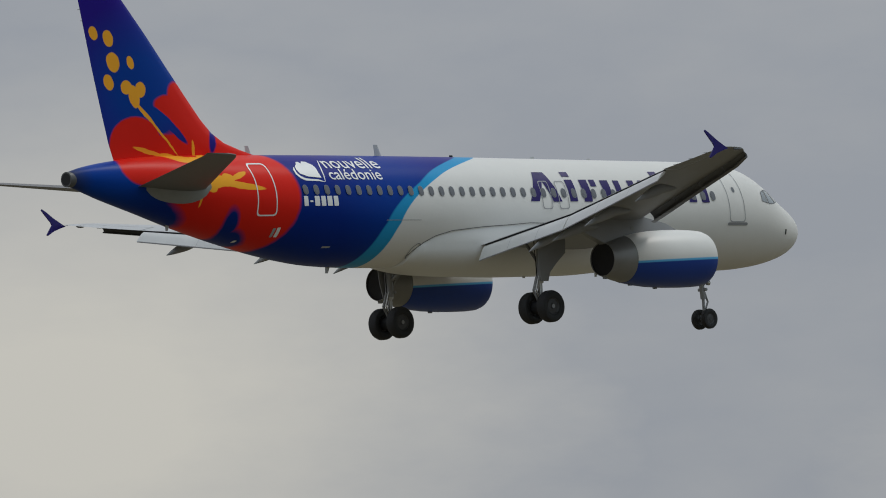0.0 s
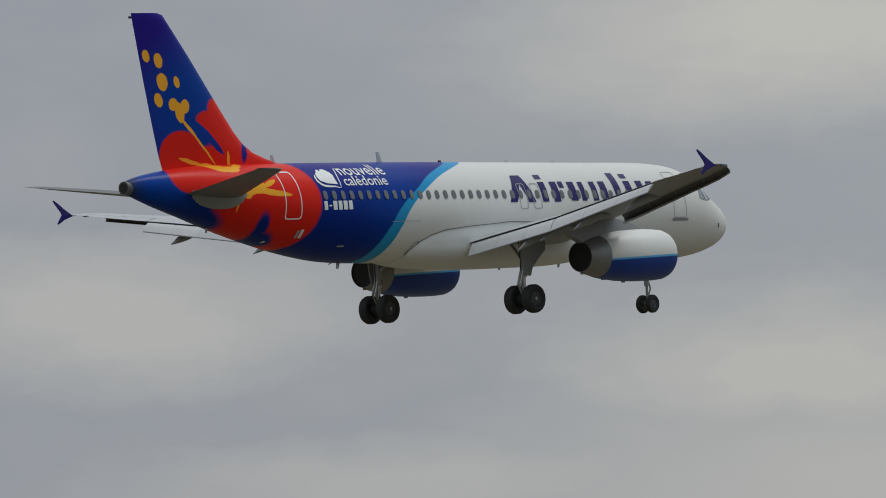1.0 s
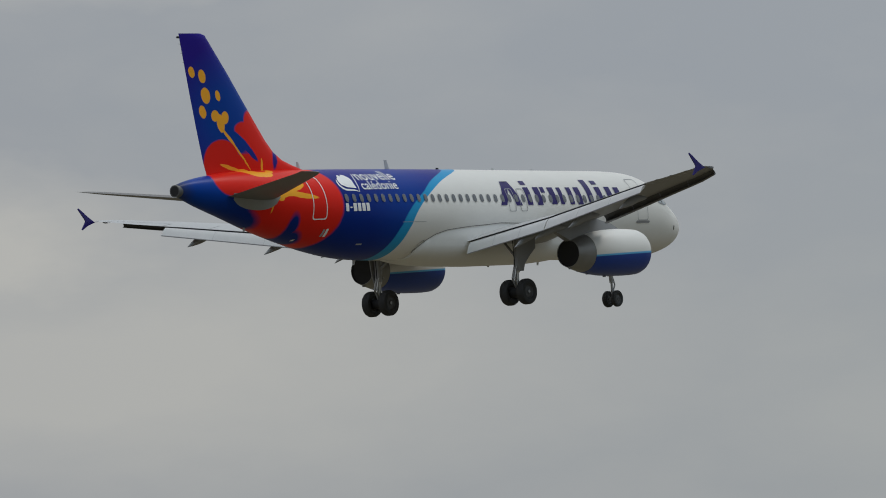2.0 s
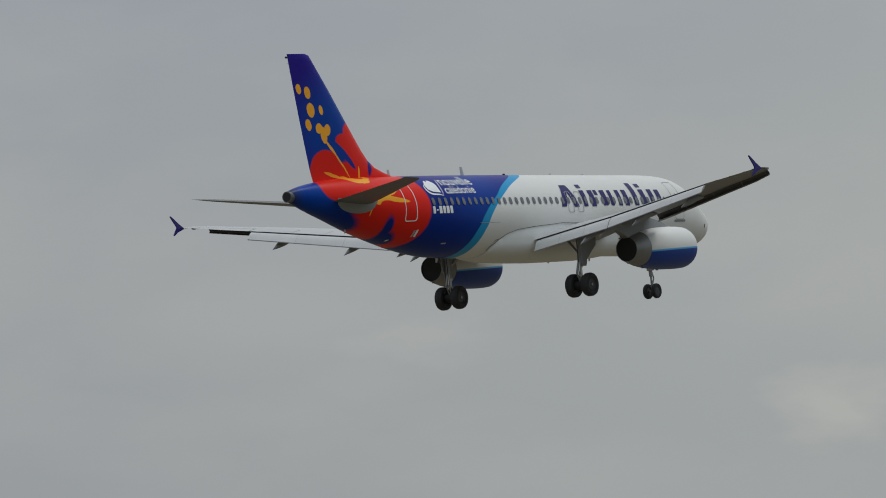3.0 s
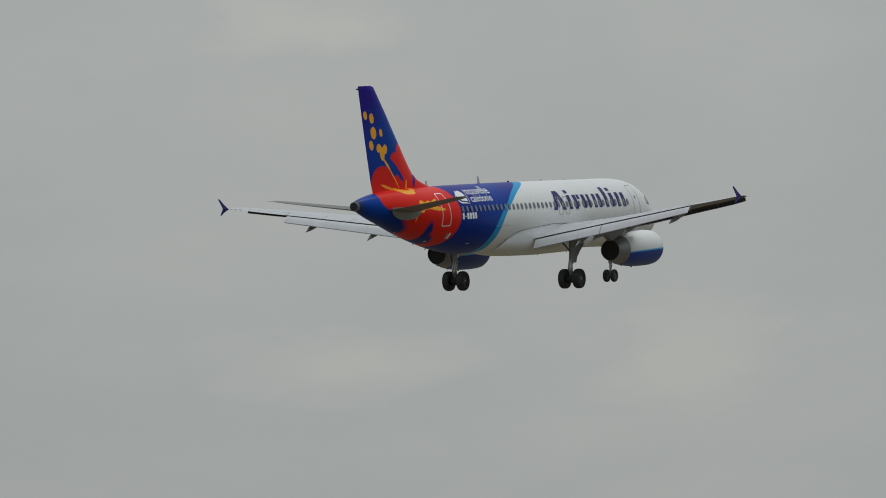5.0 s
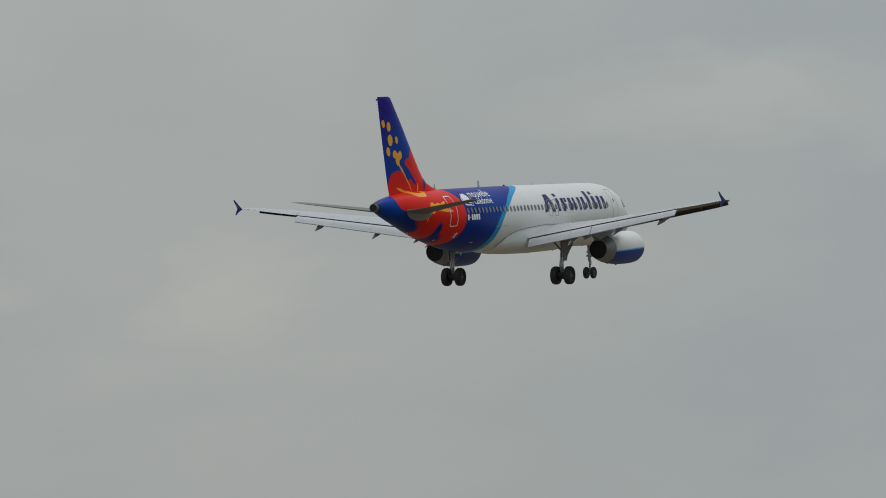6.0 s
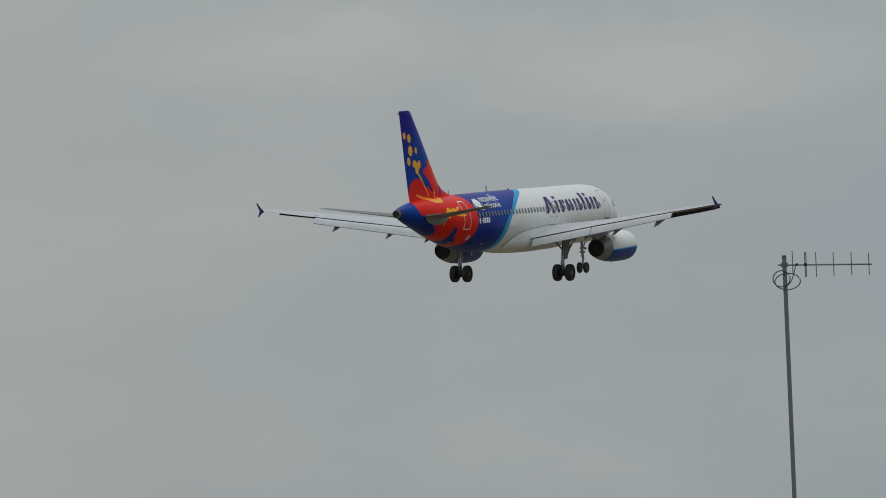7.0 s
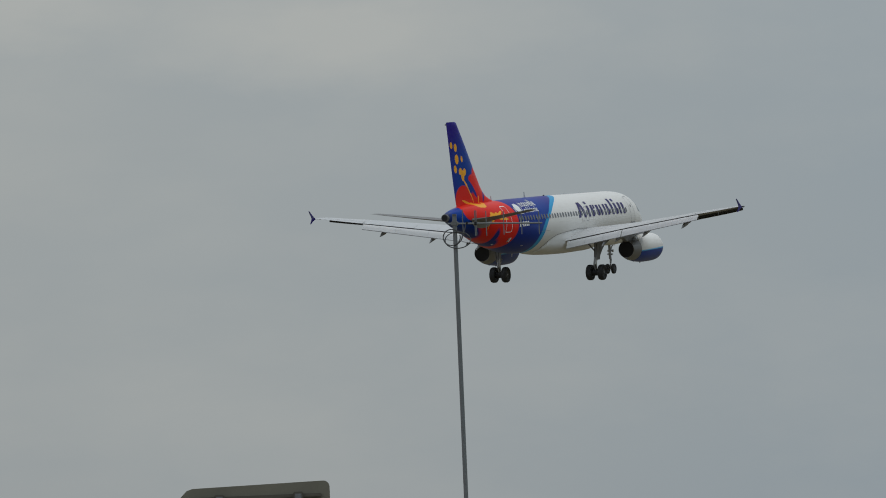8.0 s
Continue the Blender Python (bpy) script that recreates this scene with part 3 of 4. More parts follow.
# ---- fin and tailplane ----
def slab(rows, thick, flip=False):
    """Rings of a thin tapered surface: rows of (leading edge place, trailing edge place), thickness across the axis."""
    out = []
    for (le, te), t in zip(rows, thick):
        le, te = Vector(le), Vector(te)
        across = Vector((0, 1, 0)) if not flip else Vector((0, 0, 1))
        ring = []
        shape = [(1, 0.02), (0.85, 0.25), (0.65, 0.6), (0.45, 0.9), (0.28, 1.0), (0.12, 0.8), (0.03, 0.42), (0, 0)]
        for f, h in shape:
            ring.append(le.lerp(te, f) + across * h * t)
        for f, h in shape[::-1][1:]:
            ring.append(le.lerp(te, f) - across * h * t)
        out.append(ring)
    return out


def fin():
    edge = ((1.7, 27.6, 35.15, 0.17), (2.0, 28.1, 35.25, 0.19), (2.2, 28.85, 35.32, 0.21), (2.45, 29.62, 35.4, 0.24), (2.8, 30.22, 35.48, 0.25), (3.3, 30.75, 35.6, 0.25),
            (4.1, 31.43, 35.78, 0.23), (5.2, 32.34, 36.02, 0.19), (6.3, 33.24, 36.24, 0.16), (7.2, 34.02, 36.42, 0.125), (7.75, 34.5, 36.53, 0.11), (7.98, 34.7, 36.57, 0.10), (8.07, 35.0, 36.59, 0.06))
    rows = [((MID - a, 0, z), (MID - b, 0, z)) for z, a, b, w in edge]
    bm = bmesh.new()
    loft(bm, slab(rows, [e[3] for e in edge]))
    f = part("fin", bm, M_LIVERY, plane, "purple fin with a red and yellow flower", smooth=50)
    for z in (7.6, 7.2, 6.8):
        s = 35.2 + (z - 2.1) * 0.235
        bm = bmesh.new()
        tube(bm, (MID - s, 0, z), (MID - s - 0.13, 0, z), 0.010, 0.006, 6)
        part("static_wick", bm, M_DARK, f)
    bm = bmesh.new()
    lathe(bm, [(0.05, 0.0), (0.0, 0.05), (-0.1, 0.05)], (MID - 36.6, 0, 7.9), sides=12)
    part("tail_light", bm, M_DARK, f)


def tailplane(side):
    rows = [((MID - 31.2, side * 0.5, 0.60), (MID - 34.75, side * 0.5, 0.76)), ((MID - 31.9, side * 1.3, 0.72), (MID - 34.95, side * 1.3, 0.88)),
            ((MID - 34.75, side * 5.75, 1.42), (MID - 36.35, side * 5.75, 1.48)), ((MID - 35.1, side * 6.14, 1.49), (MID - 36.55, side * 6.14, 1.54)),
            ((MID - 35.5, side * 6.25, 1.51), (MID - 36.58, side * 6.25, 1.55))]
    bm = bmesh.new()
    loft(bm, slab(rows, (0.16, 0.14, 0.065, 0.045, 0.02), flip=True))
    t = part("tailplane", bm, M_TAIL, plane, "grey tailplane", smooth=50)
    # apron on the hull below the root
    bm = bmesh.new()
    grid = []
    for i in range(13):
        s = 31.75 + 2.75 * i / 12
        hi = 0.95
        lo = hi - 0.75 * math.sqrt(max(0.0, 1 - ((s - 32.85) / (1.15 if s < 32.85 else 1.75)) ** 2)) - 0.02
        grid.append([skin(s, hi + (lo - hi) * k / 4, side, 0.012) for k in range(5)])
    loft(bm, grid, closed=False)
    part("tailplane_apron", bm, M_SEAL, plane, "bare grey apron below the tailplane root")


fin()
tailplane(-1)
tailplane(1)


# ---- landing gear ----
def wheel(centre, r, width, parent, side):
    bm = bmesh.new()
    h = width / 2
    prof = [(-h * 0.75, r * 0.52), (-h * 0.95, r * 0.66), (-h, r * 0.8), (-h * 0.86, r * 0.93), (-h * 0.5, r * 0.995), (0, r), (h * 0.5, r * 0.995), (h * 0.86, r * 0.93), (h, r * 0.8), (h * 0.95, r * 0.66), (h * 0.75, r * 0.52)]
    lathe(bm, prof, centre, "Y", 36, closed=True)
    part("tyre", bm, M_TYRE, parent, "black rubber tyre")
    bm = bmesh.new()
    lathe(bm, [(-h * 0.72, r * 0.18), (-h * 0.6, r * 0.2), (-h * 0.5, r * 0.45), (-h * 0.74, r * 0.53), (h * 0.74, r * 0.53), (h * 0.5, r * 0.45), (h * 0.6, r * 0.2), (h * 0.72, r * 0.18)], centre, "Y", 28)
    part("rim", bm, M_RIM, parent, "grey wheel rim")


def main_gear(side):
    s, y, z = 17.71, side * 3.86, -3.86
    bm = bmesh.new()
    tube(bm, (MID - s, y, -2.9), (MID - s + 0.1, y + side * 0.12, -1.0), 0.155, 0.17)
    tube(bm, (MID - s, y - 0.62, z), (MID - s, y + 0.62, z), 0.075)
    tube(bm, (MID - s + 0.05, y, -2.35), (MID - s + 0.45, y - side * 1.15, -1.3), 0.06)
    tube(bm, (MID - s - 0.15, y, -2.75), (MID - s - 0.36, y, -3.25), 0.05)
    tube(bm, (MID - s - 0.36, y, -3.25), (MID - s - 0.08, y, -3.72), 0.05)
    leg = part("main_gear_leg", bm, M_GEAR, plane, "main landing gear leg, extended")
    for d in (-0.465, 0.465):
        wheel((MID - s, y + d, z), 0.585, 0.43, leg, side)
    # leg door, hung beside the strut
    bm = bmesh.new()
    prof = [(1.15, -1.1), (1.12, -1.9), (0.68, -2.25), (0.32, -2.6), (0.22, -2.92), (-0.13, -2.92), (-0.24, -2.4), (-0.28, -1.8), (-0.3, -1.05)]
    loft(bm, [[(MID - s + x, y + side * (0.24 + o + 0.06 * (zz + 2.0)), zz) for x, zz in prof] for o in (0.0, 0.04)])
    part("gear_door", bm, M_UNDER, leg, "grey gear leg door")
    bm = bmesh.new()
    tube(bm, (MID - s - 0.2, y, -1.3), (MID - s - 0.1, y, z + 0.1), 0.018, sides=8)
    part("hydraulic_hose", bm, M_DARK, leg)
    bm = bmesh.new()
    tube(bm, (MID - s + 0.15, y, -2.55), (MID - s + 0.95, y + side * 0.1, -1.35), 0.045, sides=10)
    tube(bm, (MID - s + 0.18, y - 0.14, -2.72), (MID - s + 0.18, y + 0.14, -2.72), 0.06, sides=10)
    part("drag_strut", bm, M_GEAR, leg)
    bm = bmesh.new()
    tube(bm, (MID - s, y, z), (MID - s, y, -2.85), 0.085)
    part("piston", bm, M_METAL, leg, "bright steel shock strut piston")
    for d in (-0.07, 0.07):
        bm = bmesh.new()
        tube(bm, (MID - s - 0.1, y + d, -2.7), (MID - s - 0.3, y + d, -3.22), 0.03, sides=8)
        tube(bm, (MID - s - 0.3, y + d, -3.22), (MID - s - 0.06, y + d, -3.68), 0.03, sides=8)
        part("torque_link", bm, M_METAL, leg)
    bm = bmesh.new()
    tube(bm, (MID - s, y, -2.98), (MID - s, y, -2.86), 0.13, 0.15)
    part("piston_collar", bm, M_METAL, leg)
    bm = bmesh.new()
    lathe(bm, [(-0.5, 0.24), (0.5, 0.24)], (MID - s, y, z), "Y", 20)
    part("brake_pack", bm, M_DARK, leg)


def nose_gear():
    s, z = 4.98, -4.10
    bm = bmesh.new()
    tube(bm, (MID - s, 0, z), (MID - s, 0, -3.3), 0.055)
    tube(bm, (MID - s, 0, -3.35), (MID - s - 0.12, 0, -1.9), 0.10)
    tube(bm, (MID - s, -0.28, z), (MID - s, 0.28, z), 0.05)
    tube(bm, (MID - s - 0.02, 0, -2.9), (MID - s + 0.95, 0, -1.9), 0.045)
    tube(bm, (MID - s + 0.1, 0, -3.1), (MID - s + 0.24, 0, -3.45), 0.035)
    tube(bm, (MID - s + 0.24, 0, -3.45), (MID - s + 0.04, 0, -3.85), 0.035)
    tube(bm, (MID - s, -0.2, -3.0), (MID - s, 0.2, -3.0), 0.06)
    leg = part("nose_gear_leg", bm, M_GEAR, plane, "nose landing gear leg, extended")
    for d in (-0.25, 0.25):
        wheel((MID - s, d, z), 0.38, 0.22, leg, -1)
    for d in (-1, 1):
        bm = bmesh.new()
        loft(bm, [[(MID - s - 0.05, d * (0.36 + o), -1.9), (MID - s - 0.85, d * (0.36 + o), -1.93), (MID - s - 0.85, d * (0.42 + o), -2.3), (MID - s - 0.1, d * (0.42 + o), -2.35)] for o in (0, 0.03)])
        part("nose_gear_door", bm, M_WHITE, leg)
    for d in (-0.16, 0.16):
        bm = bmesh.new()
        lathe(bm, [(0.0, 0.09), (0.1, 0.1), (0.11, 0.02)], (MID - s + 0.08, d, -2.75), sides=14)
        part("taxi_light", bm, M_METAL, leg)


main_gear(-1)
main_gear(1)
nose_gear()


# ---- details on the hull ----
def ribbon(name, outline, width, mat, side=-1, out=0.010, label="", parent=None):
    """A closed painted line on the hull along places (s, z)."""
    dense = []
    for (a, b), (c, d) in zip(outline, outline[1:] + outline[:1]):
        k = max(1, int(math.hypot(c - a, d - b) / 0.15))
        dense += [(a + (c - a) * i / k, b + (d - b) * i / k) for i in range(k)]
    cs = sum(p[0] for p in dense) / len(dense)
    cz = sum(p[1] for p in dense) / len(dense)
    bm = bmesh.new()
    pairs = []
    rs, rz = max(abs(p[0] - cs) for p in dense), max(abs(p[1] - cz) for p in dense)
    for s, z in dense:
        pairs.append((bm.verts.new(skin(s, z, side, out)), bm.verts.new(skin(cs + (s - cs) * (1 - width / rs), cz + (z - cz) * (1 - width / rz), side, out))))
    for i in range(len(pairs)):
        a, b = pairs[i], pairs[(i + 1) % len(pairs)]
        bm.faces.new((a[0], b[0], b[1], a[1]))
    return part(name, bm, mat, parent or body, label)


def rounded(s0, s1, z0, z1, r):
    pts = []
    for cx, cz, a0 in ((s1 - r, z1 - r, 0), (s0 + r, z1 - r, 90), (s0 + r, z0 + r, 180), (s1 - r, z0 + r, 270)):
        pts += [(cx + r * math.cos(radians(a0 + a)), cz + r * math.sin(radians(a0 + a))) for a in (0, 30, 60, 90)]
    return pts


def patch(name, outline, mat, side=-1, out=0.012, label="", parent=None):
    """A thin filled shape that lies on the hull, from a convex outline (s, z)."""
    dense = []
    for (a, b), (c, d) in zip(outline, outline[1:] + outline[:1]):
        k = max(1, int(math.hypot(c - a, d - b) / 0.12))
        dense += [(a + (c - a) * i / k, b + (d - b) * i / k) for i in range(k)]
    outline = dense
    cs = sum(p[0] for p in outline) / len(outline)
    cz = sum(p[1] for p in outline) / len(outline)
    bm = bmesh.new()
    rings = [[skin(cs + (s - cs) * f, cz + (z - cz) * f, side, out) for s, z in outline] for f in (1.0, 0.66, 0.33)]
    made = loft(bm, rings, caps=False)
    mid = bm.verts.new(skin(cs, cz, side, out))
    last = made[-1]
    for i in range(len(last)):
        bm.faces.new((last[i], last[(i + 1) % len(last)], mid))
    return part(name, bm, mat, parent or body, label)


for side in (-1, 1):
    ribbon("rear_door_outline", rounded(28.85, 29.75, -0.32, 1.62, 0.14), 0.05, M_MARK, side, label="white outline of the rear door")
    ribbon("front_door_outline", rounded(4.46, 5.33, -0.62, 1.32, 0.12), 0.03, M_LINE, side, label="grey outline of the front door")
    patch("door_sill", rounded(4.34, 5.45, -0.74, -0.63, 0.05), M_UNDER, side, 0.02)
    patch("door_window", rounded(4.82, 4.97, 0.5, 0.7, 0.06), M_GLASS, side, 0.015)
    for c in (15.08, 14.2):
        ribbon("exit_outline", rounded(c - 0.26, c + 0.26, -0.12, 0.93, 0.1), 0.03, M_LINE, side, 0.022, label="grey outline of an overwing exit")
    panes = ([(1.75, 0.82), (2.28, 0.72), (2.45, 1.18), (2.08, 1.10)], [(2.34, 0.70), (2.86, 0.68), (2.92, 1.22), (2.52, 1.2)], [(2.93, 0.70), (3.3, 0.78), (3.22, 1.12), (2.99, 1.2)])
    for q in panes:
        q = [(s - 0.02, z - 0.6) for s, z in q]
        ribbon("window_frame", q, 0.035, M_FRAME, side, 0.016)
        patch("cockpit_window", q, M_SCREEN, side, 0.012, "cockpit window pane, pale sky reflection put into its colour")
    # cabin windows: one acrylic pane in a thin surround each
    for k in range(41):
        s = 27.46 - k * 0.533
        z = float(np.interp(s, [6, 18.4, 27.5], [0.36, 0.53, 0.61]))
        oval = rounded(s - 0.125, s + 0.125, z - 0.18, z + 0.18, 0.115)
        patch("cabin_window", oval, M_FRAME, side, 0.024)
        patch("pane", [(s + (a - s) * 0.86, z + (b - z) * 0.88) for a, b in oval], M_GLASS, side, 0.030)

# service marks and small panels low on the rear hull
patch("placard", rounded(28.52, 28.66, -1.05, -0.72, 0.03), M_MARK, -1, 0.012)
patch("placard", rounded(28.72, 28.84, -1.05, -0.74, 0.03), M_LINE, -1, 0.012)
patch("placard", rounded(29.90, 30.02, -1.17, -1.11, 0.02), M_MARK, -1, 0.012)
patch("access_panel", rounded(25.92, 26.3, -1.45, -1.39, 0.02), M_LINE, -1, 0.012)
patch("static_port", rounded(1.70, 1.80, -1.05, -0.85, 0.03), M_DARK, -1, 0.012)
ribbon("hatch_outline", [(21.60 + 0.22 * math.cos(a) - 0.08 * math.sin(a), -1.57 + 0.27 * math.sin(a)) for a in np.linspace(0, 2 * math.pi, 18)[:-1]], 0.035, M_UNDER, -1, 0.02, "dark oval outline of a hatch")
bm = bmesh.new()
loft(bm, [[skin(s, z, -1, 0.011) for s in np.arange(21.7, 23.5, 0.2)] for z in (-0.49, -0.51)], closed=False)
part("panel_joint", bm, M_LINE, body)

# the operator's name stands as plain purple bars of the letters' size: base station, top station, width, base, top
NAME_BARS = ((15.72, 15.10, 0.46, 0.17, 1.27), (14.52, 14.98, 0.46, 0.15, 1.27), (13.65, 13.65, 0.40, 0.16, 0.98), (13.65, 13.65, 0.40, 1.10, 1.28), (12.88, 12.88, 0.42, 0.15, 0.98), (12.40, 12.40, 0.30, 0.72, 0.98),
             (11.76, 11.76, 0.42, 0.18, 0.96), (11.12, 11.12, 0.30, 0.17, 0.95), (10.36, 10.36, 0.34, 0.16, 0.95), (9.72, 9.72, 0.40, 0.15, 0.95),
             (8.83, 8.83, 0.40, 0.14, 1.30), (8.05, 8.05, 0.40, 0.13, 0.95), (8.05, 8.05, 0.40, 1.07, 1.25), (7.26, 7.26, 0.40, 0.12, 0.95), (6.58, 6.58, 0.40, 0.11, 0.92))
for base, tip, width, z0, z1 in NAME_BARS:
    h = width / 2
    patch("name_bar", [(base + h, z0), (tip + h, z1), (tip - h, z1), (base - h, z0)], M_PURPLE, -1, 0.018, "plain purple bar of the operator's lettering")

# registration as plain white bars
s = 27.60
for width in (0.2, 0.16, 0.24, 0.22, 0.24, 0.22):
    z0, z1 = (0.16, 0.22) if width == 0.16 else (0.02, 0.38)
    patch("registration_bar", rounded(s - width, s, z0, z1, 0.025), M_MARK, -1, 0.012, "plain white registration bar")
    s -= width + 0.08


def lettering(text, s, z, size, length, name="lettering"):
    """White words laid on the starboard hull, starting at station s with the base at z."""
    curve = bpy.data.curves.new(name, "FONT")
    curve.body, curve.size, curve.resolution_u, curve.offset = text, size, 3, 0.004
    tmp = bpy.data.objects.new(name, curve)
    scene.collection.objects.link(tmp)
    bpy.context.view_layer.update()
    me = bpy.data.meshes.new_from_object(tmp.evaluated_get(bpy.context.evaluated_depsgraph_get()))
    bpy.data.objects.remove(tmp)
    bm = bmesh.new()
    bm.from_mesh(me)
    bpy.data.meshes.remove(me)
    bmesh.ops.subdivide_edges(bm, edges=[e for e in bm.edges if e.calc_length() > 0.12], cuts=2)
    bmesh.ops.triangulate(bm, faces=bm.faces)
    stretch = length / max(v.co.x for v in bm.verts)
    for v in bm.verts:
        v.co = skin(s - v.co.x * stretch, z + v.co.y, -1, 0.016)
    return part(name, bm, M_MARK, body, "white lettering", smooth=0)


lettering("nouvelle", 25.95, 1.42, 0.62, 2.9)
lettering("calédonie", 26.02, 0.99, 0.58, 2.7)
heart = [(27.27, 1.56), (27.16, 1.66), (27.04, 1.67), (26.97, 1.60), (26.84, 1.69), (26.64, 1.67), (26.46, 1.54), (26.42, 1.42), (26.46, 1.25), (26.44, 1.05), (26.70, 1.07), (27.08, 1.10), (27.40, 1.21), (27.46, 1.36), (27.40, 1.50)]
patch("emblem", heart, M_MARK, -1, 0.014, "white heart-shaped emblem")


def strip(name, line, widths, mat, out=0.013):
    """A painted stroke of changing width on the starboard hull along places (s, z)."""
    bm = bmesh.new()
    pairs = []
    for k, ((a, b), w) in enumerate(zip(line, widths)):
        c, d = line[min(k + 1, len(line) - 1)]
        e, f = line[max(k - 1, 0)]
        ln = math.hypot(c - e, d - f)
        ns, nz = -(d - f) / ln * w / 2, (c - e) / ln * w / 2
        pairs.append((bm.verts.new(skin(a + ns, b + nz, -1, out)), bm.verts.new(skin(a - ns, b - nz, -1, out))))
    for p, q in zip(pairs, pairs[1:]):
        bm.faces.new((p[0], q[0], q[1], p[1]))
    return part(name, bm, mat, body, "white curved line of the emblem")


strip("emblem_line", [(27.50, 1.46), (27.58, 1.34), (27.58, 1.20), (27.45, 1.07), (27.25, 0.99), (26.95, 0.97), (26.65, 0.96), (26.35, 0.90)], [0.02, 0.09, 0.10, 0.10, 0.09, 0.07, 0.06, 0.02], M_MARK)
strip("emblem_line", [(25.95, 1.72), (26.10, 1.55), (26.20, 1.36), (26.27, 1.10), (26.33, 0.90)], [0.03, 0.05, 0.05, 0.05, 0.02], M_MARK)

# aerials and beacon
def aerial(s, z, h, sweep, chord, down=False):
    bm = bmesh.new()
    k = -1 if down else 1
    if z is None:
        z = hull(s)[1 if down else 0]
    loft(bm, [[(MID - s - dx, dy, z + k * hh) for dx, dy in ((0, 0), (c * 0.3, 0.025 * w), (c, 0), (c * 0.3, -0.025 * w))] for hh, c, dx0, w in ((-0.05, chord, 0, 1),)
              ] + [[(MID - s - sweep - dx, dy, z + k * h) for dx, dy in ((0, 0), (chord * 0.18, 0.012), (chord * 0.6, 0), (chord * 0.18, -0.012))]])
    part("aerial", bm, M_WING, plane, "blade aerial")


aerial(21.6, None, 0.42, 0.2, 0.36)
aerial(28.25, None, 0.34, 0.16, 0.3)
aerial(13.6, None, 0.09, 0.03, 0.3)
aerial(10.6, None, 0.06, 0.03, 0.3)
aerial(10.55, -2.26, 0.22, 0.10, 0.22, True)
aerial(14.45, -2.43, 0.08, 0.03, 0.22, True)
aerial(24.6, None, 0.22, 0.12, 0.25, True)
aerial(32.6, None, 0.16, 0.1, 0.2, True)
bm = bmesh.new()
lathe(bm, [(-0.07, 0.02), (-0.05, 0.05), (0.05, 0.05), (0.07, 0.02)], (MID - 18.0, 0, hull(18.0)[0] + 0.03), sides=16)
part("beacon", bm, M_DARK, plane)


# ---- the aerial mast beside the airfield ----
def tv_mast():
    mx, my, top = 153.1, 61.53, 7.64
    ox, oy = 0.383, -0.924  # the boom's direction
    mast = tagged(new("aerial_mast"), "grey steel mast with a rooftop yagi aerial, standing on grass", "antenna")
    mast.matrix_world = pose(mx, my, 0)
    bm = bmesh.new()
    tube(bm, (0, 0, -0.1), (0, 0, top), 0.031, 0.029, 16)
    part("pole", bm, M_GALV, mast)
    bm = bmesh.new()
    tube(bm, (0, 0, top - 0.02), (0, 0, top + 0.012), 0.033, 0.027, 16)
    part("pole_cap", bm, M_SLAT, mast)
    z = top - 0.118
    sag = 0.032  # the boom droops slightly towards its end

    def along(d, up=0.0):
        return (d * ox, d * oy, z - sag * d + up)

    bm = bmesh.new()
    tube(bm, along(-0.09), along(1.18), 0.011, sides=8)
    boom = part("boom", bm, M_GALV, mast)
    for d, low, high in ((0.11, 0.14, 0.19), (0.275, 0.165, 0.175), (0.292, 0.165, 0.175), (0.425, 0.165, 0.17), (0.66, 0.155, 0.165), (0.90, 0.15, 0.165), (1.135, 0.15, 0.155)):
        bm = bmesh.new()
        tube(bm, along(d, -low), along(d, high), 0.0065, sides=6)
        part("element", bm, M_GALV, boom)
    bm = bmesh.new()
    box(bm, (0.165 * ox - 0.016, 0.165 * oy - 0.016, z - 0.018), (0.165 * ox + 0.016, 0.165 * oy + 0.016, z + 0.016), 0.006)
    box(bm, (0.283 * ox - 0.018, 0.283 * oy - 0.018, z - 0.03), (0.283 * ox + 0.018, 0.283 * oy + 0.018, z + 0.015), 0.006)
    part("junction_box", bm, M_DARK, boom)
    bm = bmesh.new()
    box(bm, (-0.042, -0.042, z - 0.03), (0.042, 0.042, z + 0.03), 0.01)
    tube(bm, (-0.05, 0.0, z + 0.015), (0.05, 0.0, z + 0.015), 0.006, sides=6)
    part("clamp", bm, M_GALV, mast)
    # loops of spare cable, and the tail that runs up to the junction
    for r, squash, dz, dc in ((0.172, 0.64, -0.225, 0.05), (0.115, 0.95, -0.185, -0.03)):
        bm = bmesh.new()
        pts = [Vector((ox * (dc + r * math.cos(a)) - 0.045, oy * (dc + r * math.cos(a)), z + dz + r * squash * math.sin(a))) for a in np.linspace(0.4, 2 * math.pi + 0.3, 26)]
        for a, b in zip(pts, pts[1:]):
            tube(bm, a, b, 0.0075, sides=6)
        part("cable_loop", bm, M_SLAT, mast)
    bm = bmesh.new()
    pts = [Vector((ox * d - 0.03, oy * d, z + dz)) for d, dz in ((0.16, -0.01), (0.145, -0.08), (0.12, -0.16), (0.09, -0.23), (0.04, -0.28), (0.0, -0.30))]
    for a, b in zip(pts, pts[1:]):
        tube(bm, a, b, 0.0065, sides=6)
    part("cable", bm, M_SLAT, mast)
    return mast


tv_mast()


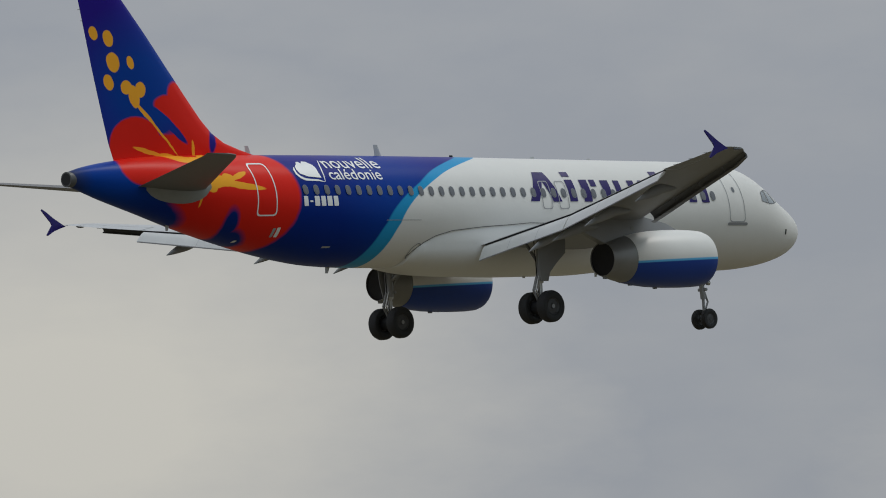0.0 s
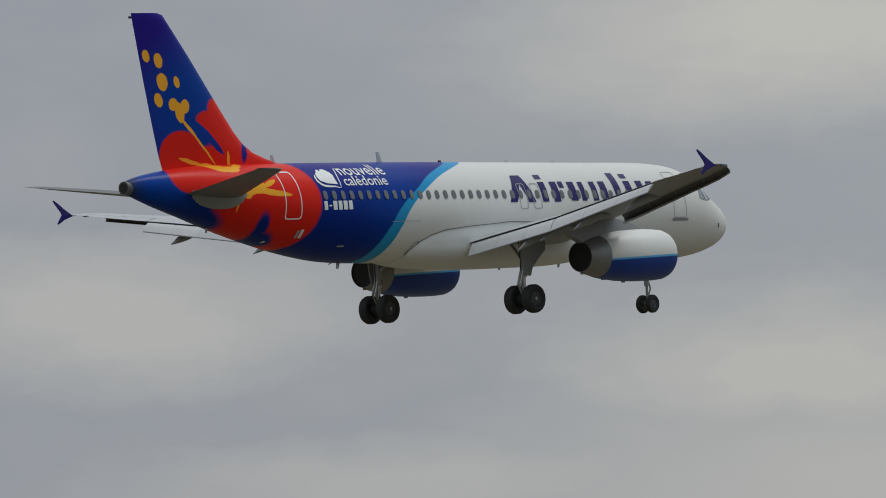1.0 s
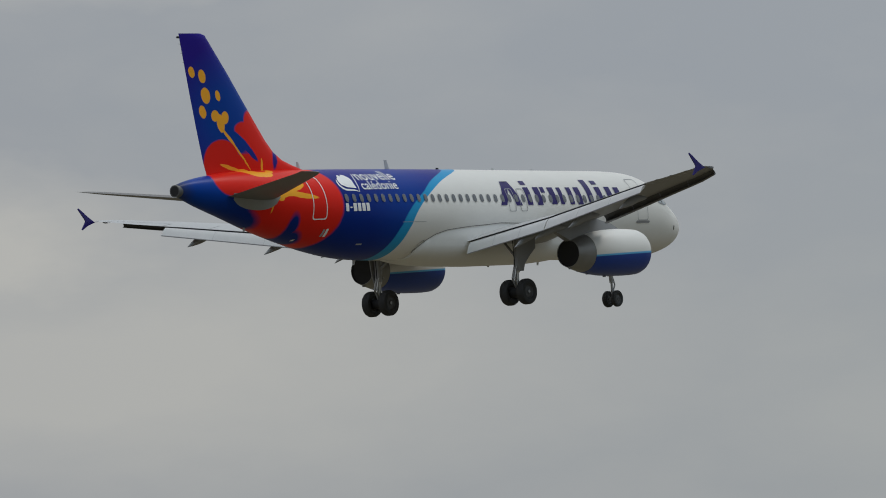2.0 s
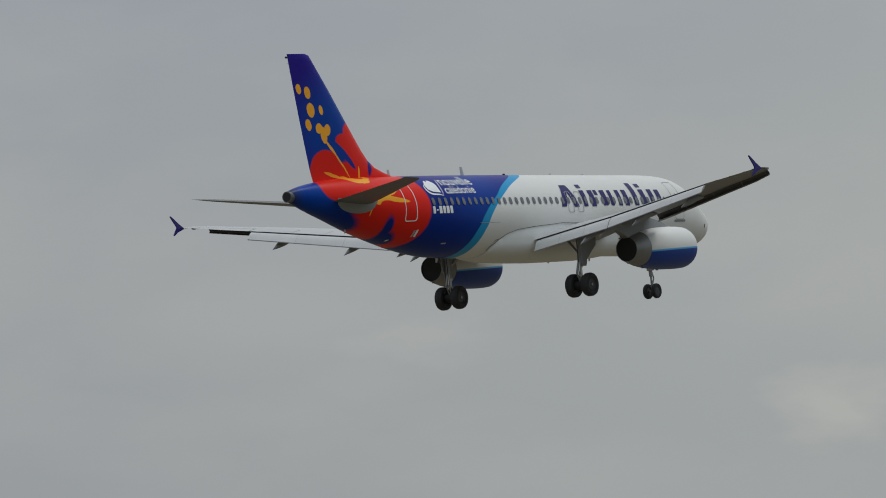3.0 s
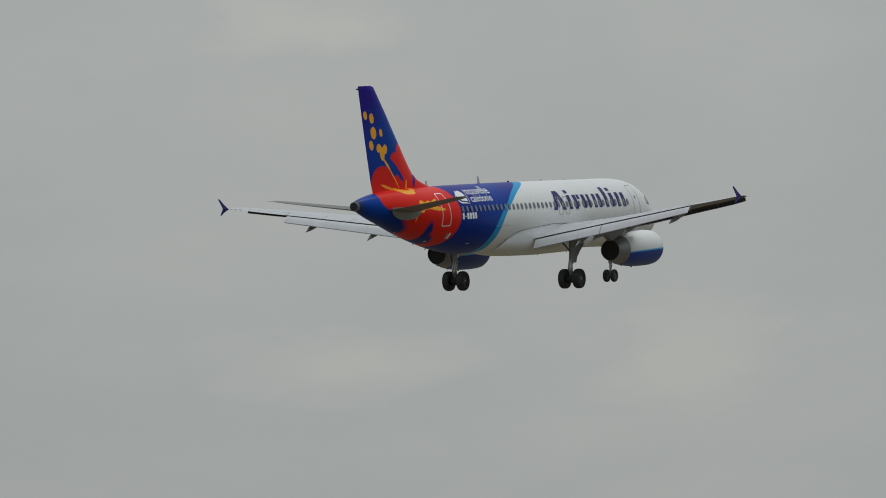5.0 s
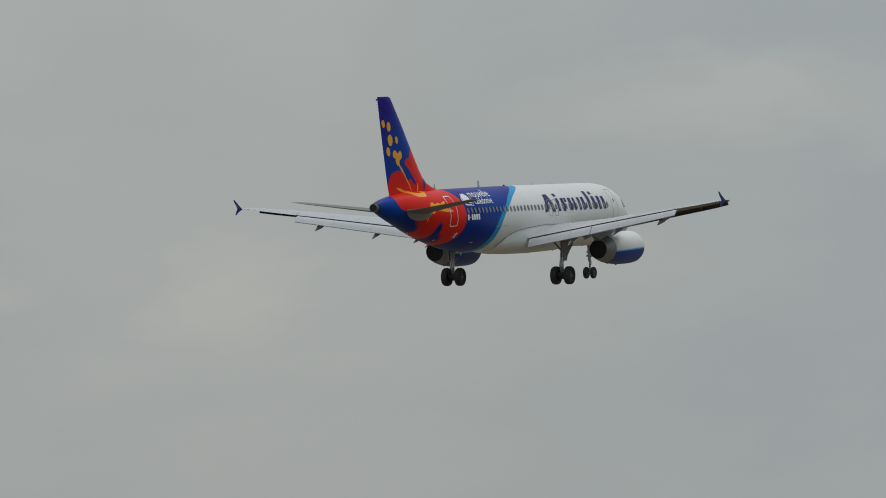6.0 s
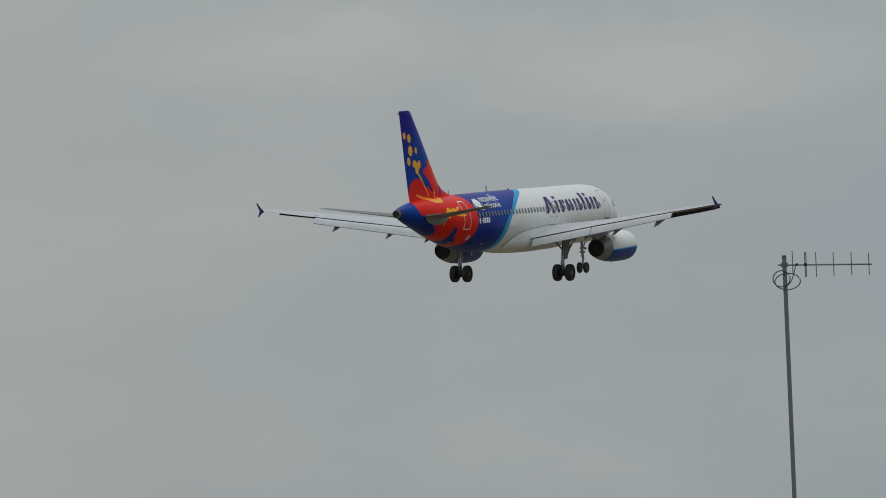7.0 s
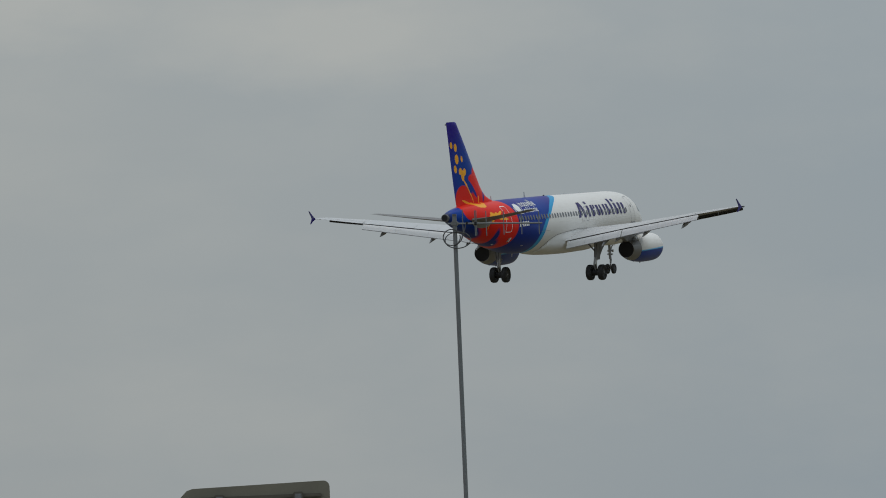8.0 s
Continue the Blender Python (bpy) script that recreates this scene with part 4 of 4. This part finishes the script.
def sign_back():
    """A weathered panel on two posts, seen from behind."""
    sign = tagged(new("roadside_panel"), "weathered grey-brown metal panel on two posts, rounded corners", "sign")
    sign.matrix_world = pose(110.55, 46.65, 0, 0, 0, -67.4)
    w, top, low = 0.73, 3.475, 1.9
    outline = [(-w - 0.02, low), (w, low)]
    outline += [(w - 0.06 + 0.06 * math.cos(a), top - 0.06 + 0.06 * math.sin(a)) for a in np.linspace(0, math.pi / 2, 5)]
    outline += [(-w + 0.12, top - 0.03), (-w + 0.06, top - 0.05), (-w - 0.02, top - 0.13)]
    bm = bmesh.new()
    loft(bm, [[(x, d, z) for x, z in outline] for d in (-0.03, 0.03)])
    part("panel", bm, M_SIGN, sign)
    for z in (top - 0.14, top - 0.55, top - 1.1):
        bm = bmesh.new()
        box(bm, (-w + 0.05, -0.07, z - 0.02), (w - 0.08, -0.032, z + 0.02), 0.008)
        part("rail", bm, M_SIGN_DARK, sign)
    for x in (-0.35, 0.42):
        bm = bmesh.new()
        tube(bm, (x, -0.11, -0.1), (x, -0.11, top - 0.12), 0.04)
        part("post", bm, M_GALV, sign)
        bm = bmesh.new()
        box(bm, (x - 0.05, -0.13, top - 0.18), (x + 0.05, -0.06, top - 0.10), 0.01)
        part("bracket", bm, M_SIGN_DARK, sign)


sign_back()

FLIGHT = [
    (0, 318.43, 313.15, 49.70, 1.274, -2.800, 0.090),
    (0.5, 350.34, 315.69, 48.70, 1.873, -3.250, 0.042),
    (1, 382.41, 318.06, 47.70, 1.836, -3.344, -0.063),
    (2.3, 466.54, 323.47, 45.10, 0.117, -2.767, -0.402),
    (2.5, 479.57, 324.20, 44.70, -0.094, -2.947, -0.321),
    (3, 512.27, 325.91, 43.70, -0.821, -2.910, -0.149),
    (3.5, 545.13, 327.46, 42.70, 0.146, -3.129, -0.050),
    (4, 578.15, 328.84, 41.70, 1.928, -3.596, -0.067),
    (4.5, 611.32, 330.06, 40.70, 2.283, -3.623, -0.202),
    (6, 711.78, 332.71, 37.70, 2.406, -3.204, 0.211),
    (6.5, 745.58, 333.27, 36.70, 2.497, -3.429, 0.144),
    (7, 779.54, 333.66, 35.70, 2.320, -3.803, 0.127),
    (7.5, 813.56, 334.10, 34.70, 2.287, -3.804, -0.110),
    (8, 848.05, 333.62, 33.70, 1.467, -3.482, -0.354),
]


def motions():
    walk(plane, [(t, pose(x, y, z, rx, ry, rz)) for t, x, y, z, rx, ry, rz in FLIGHT])


motions()
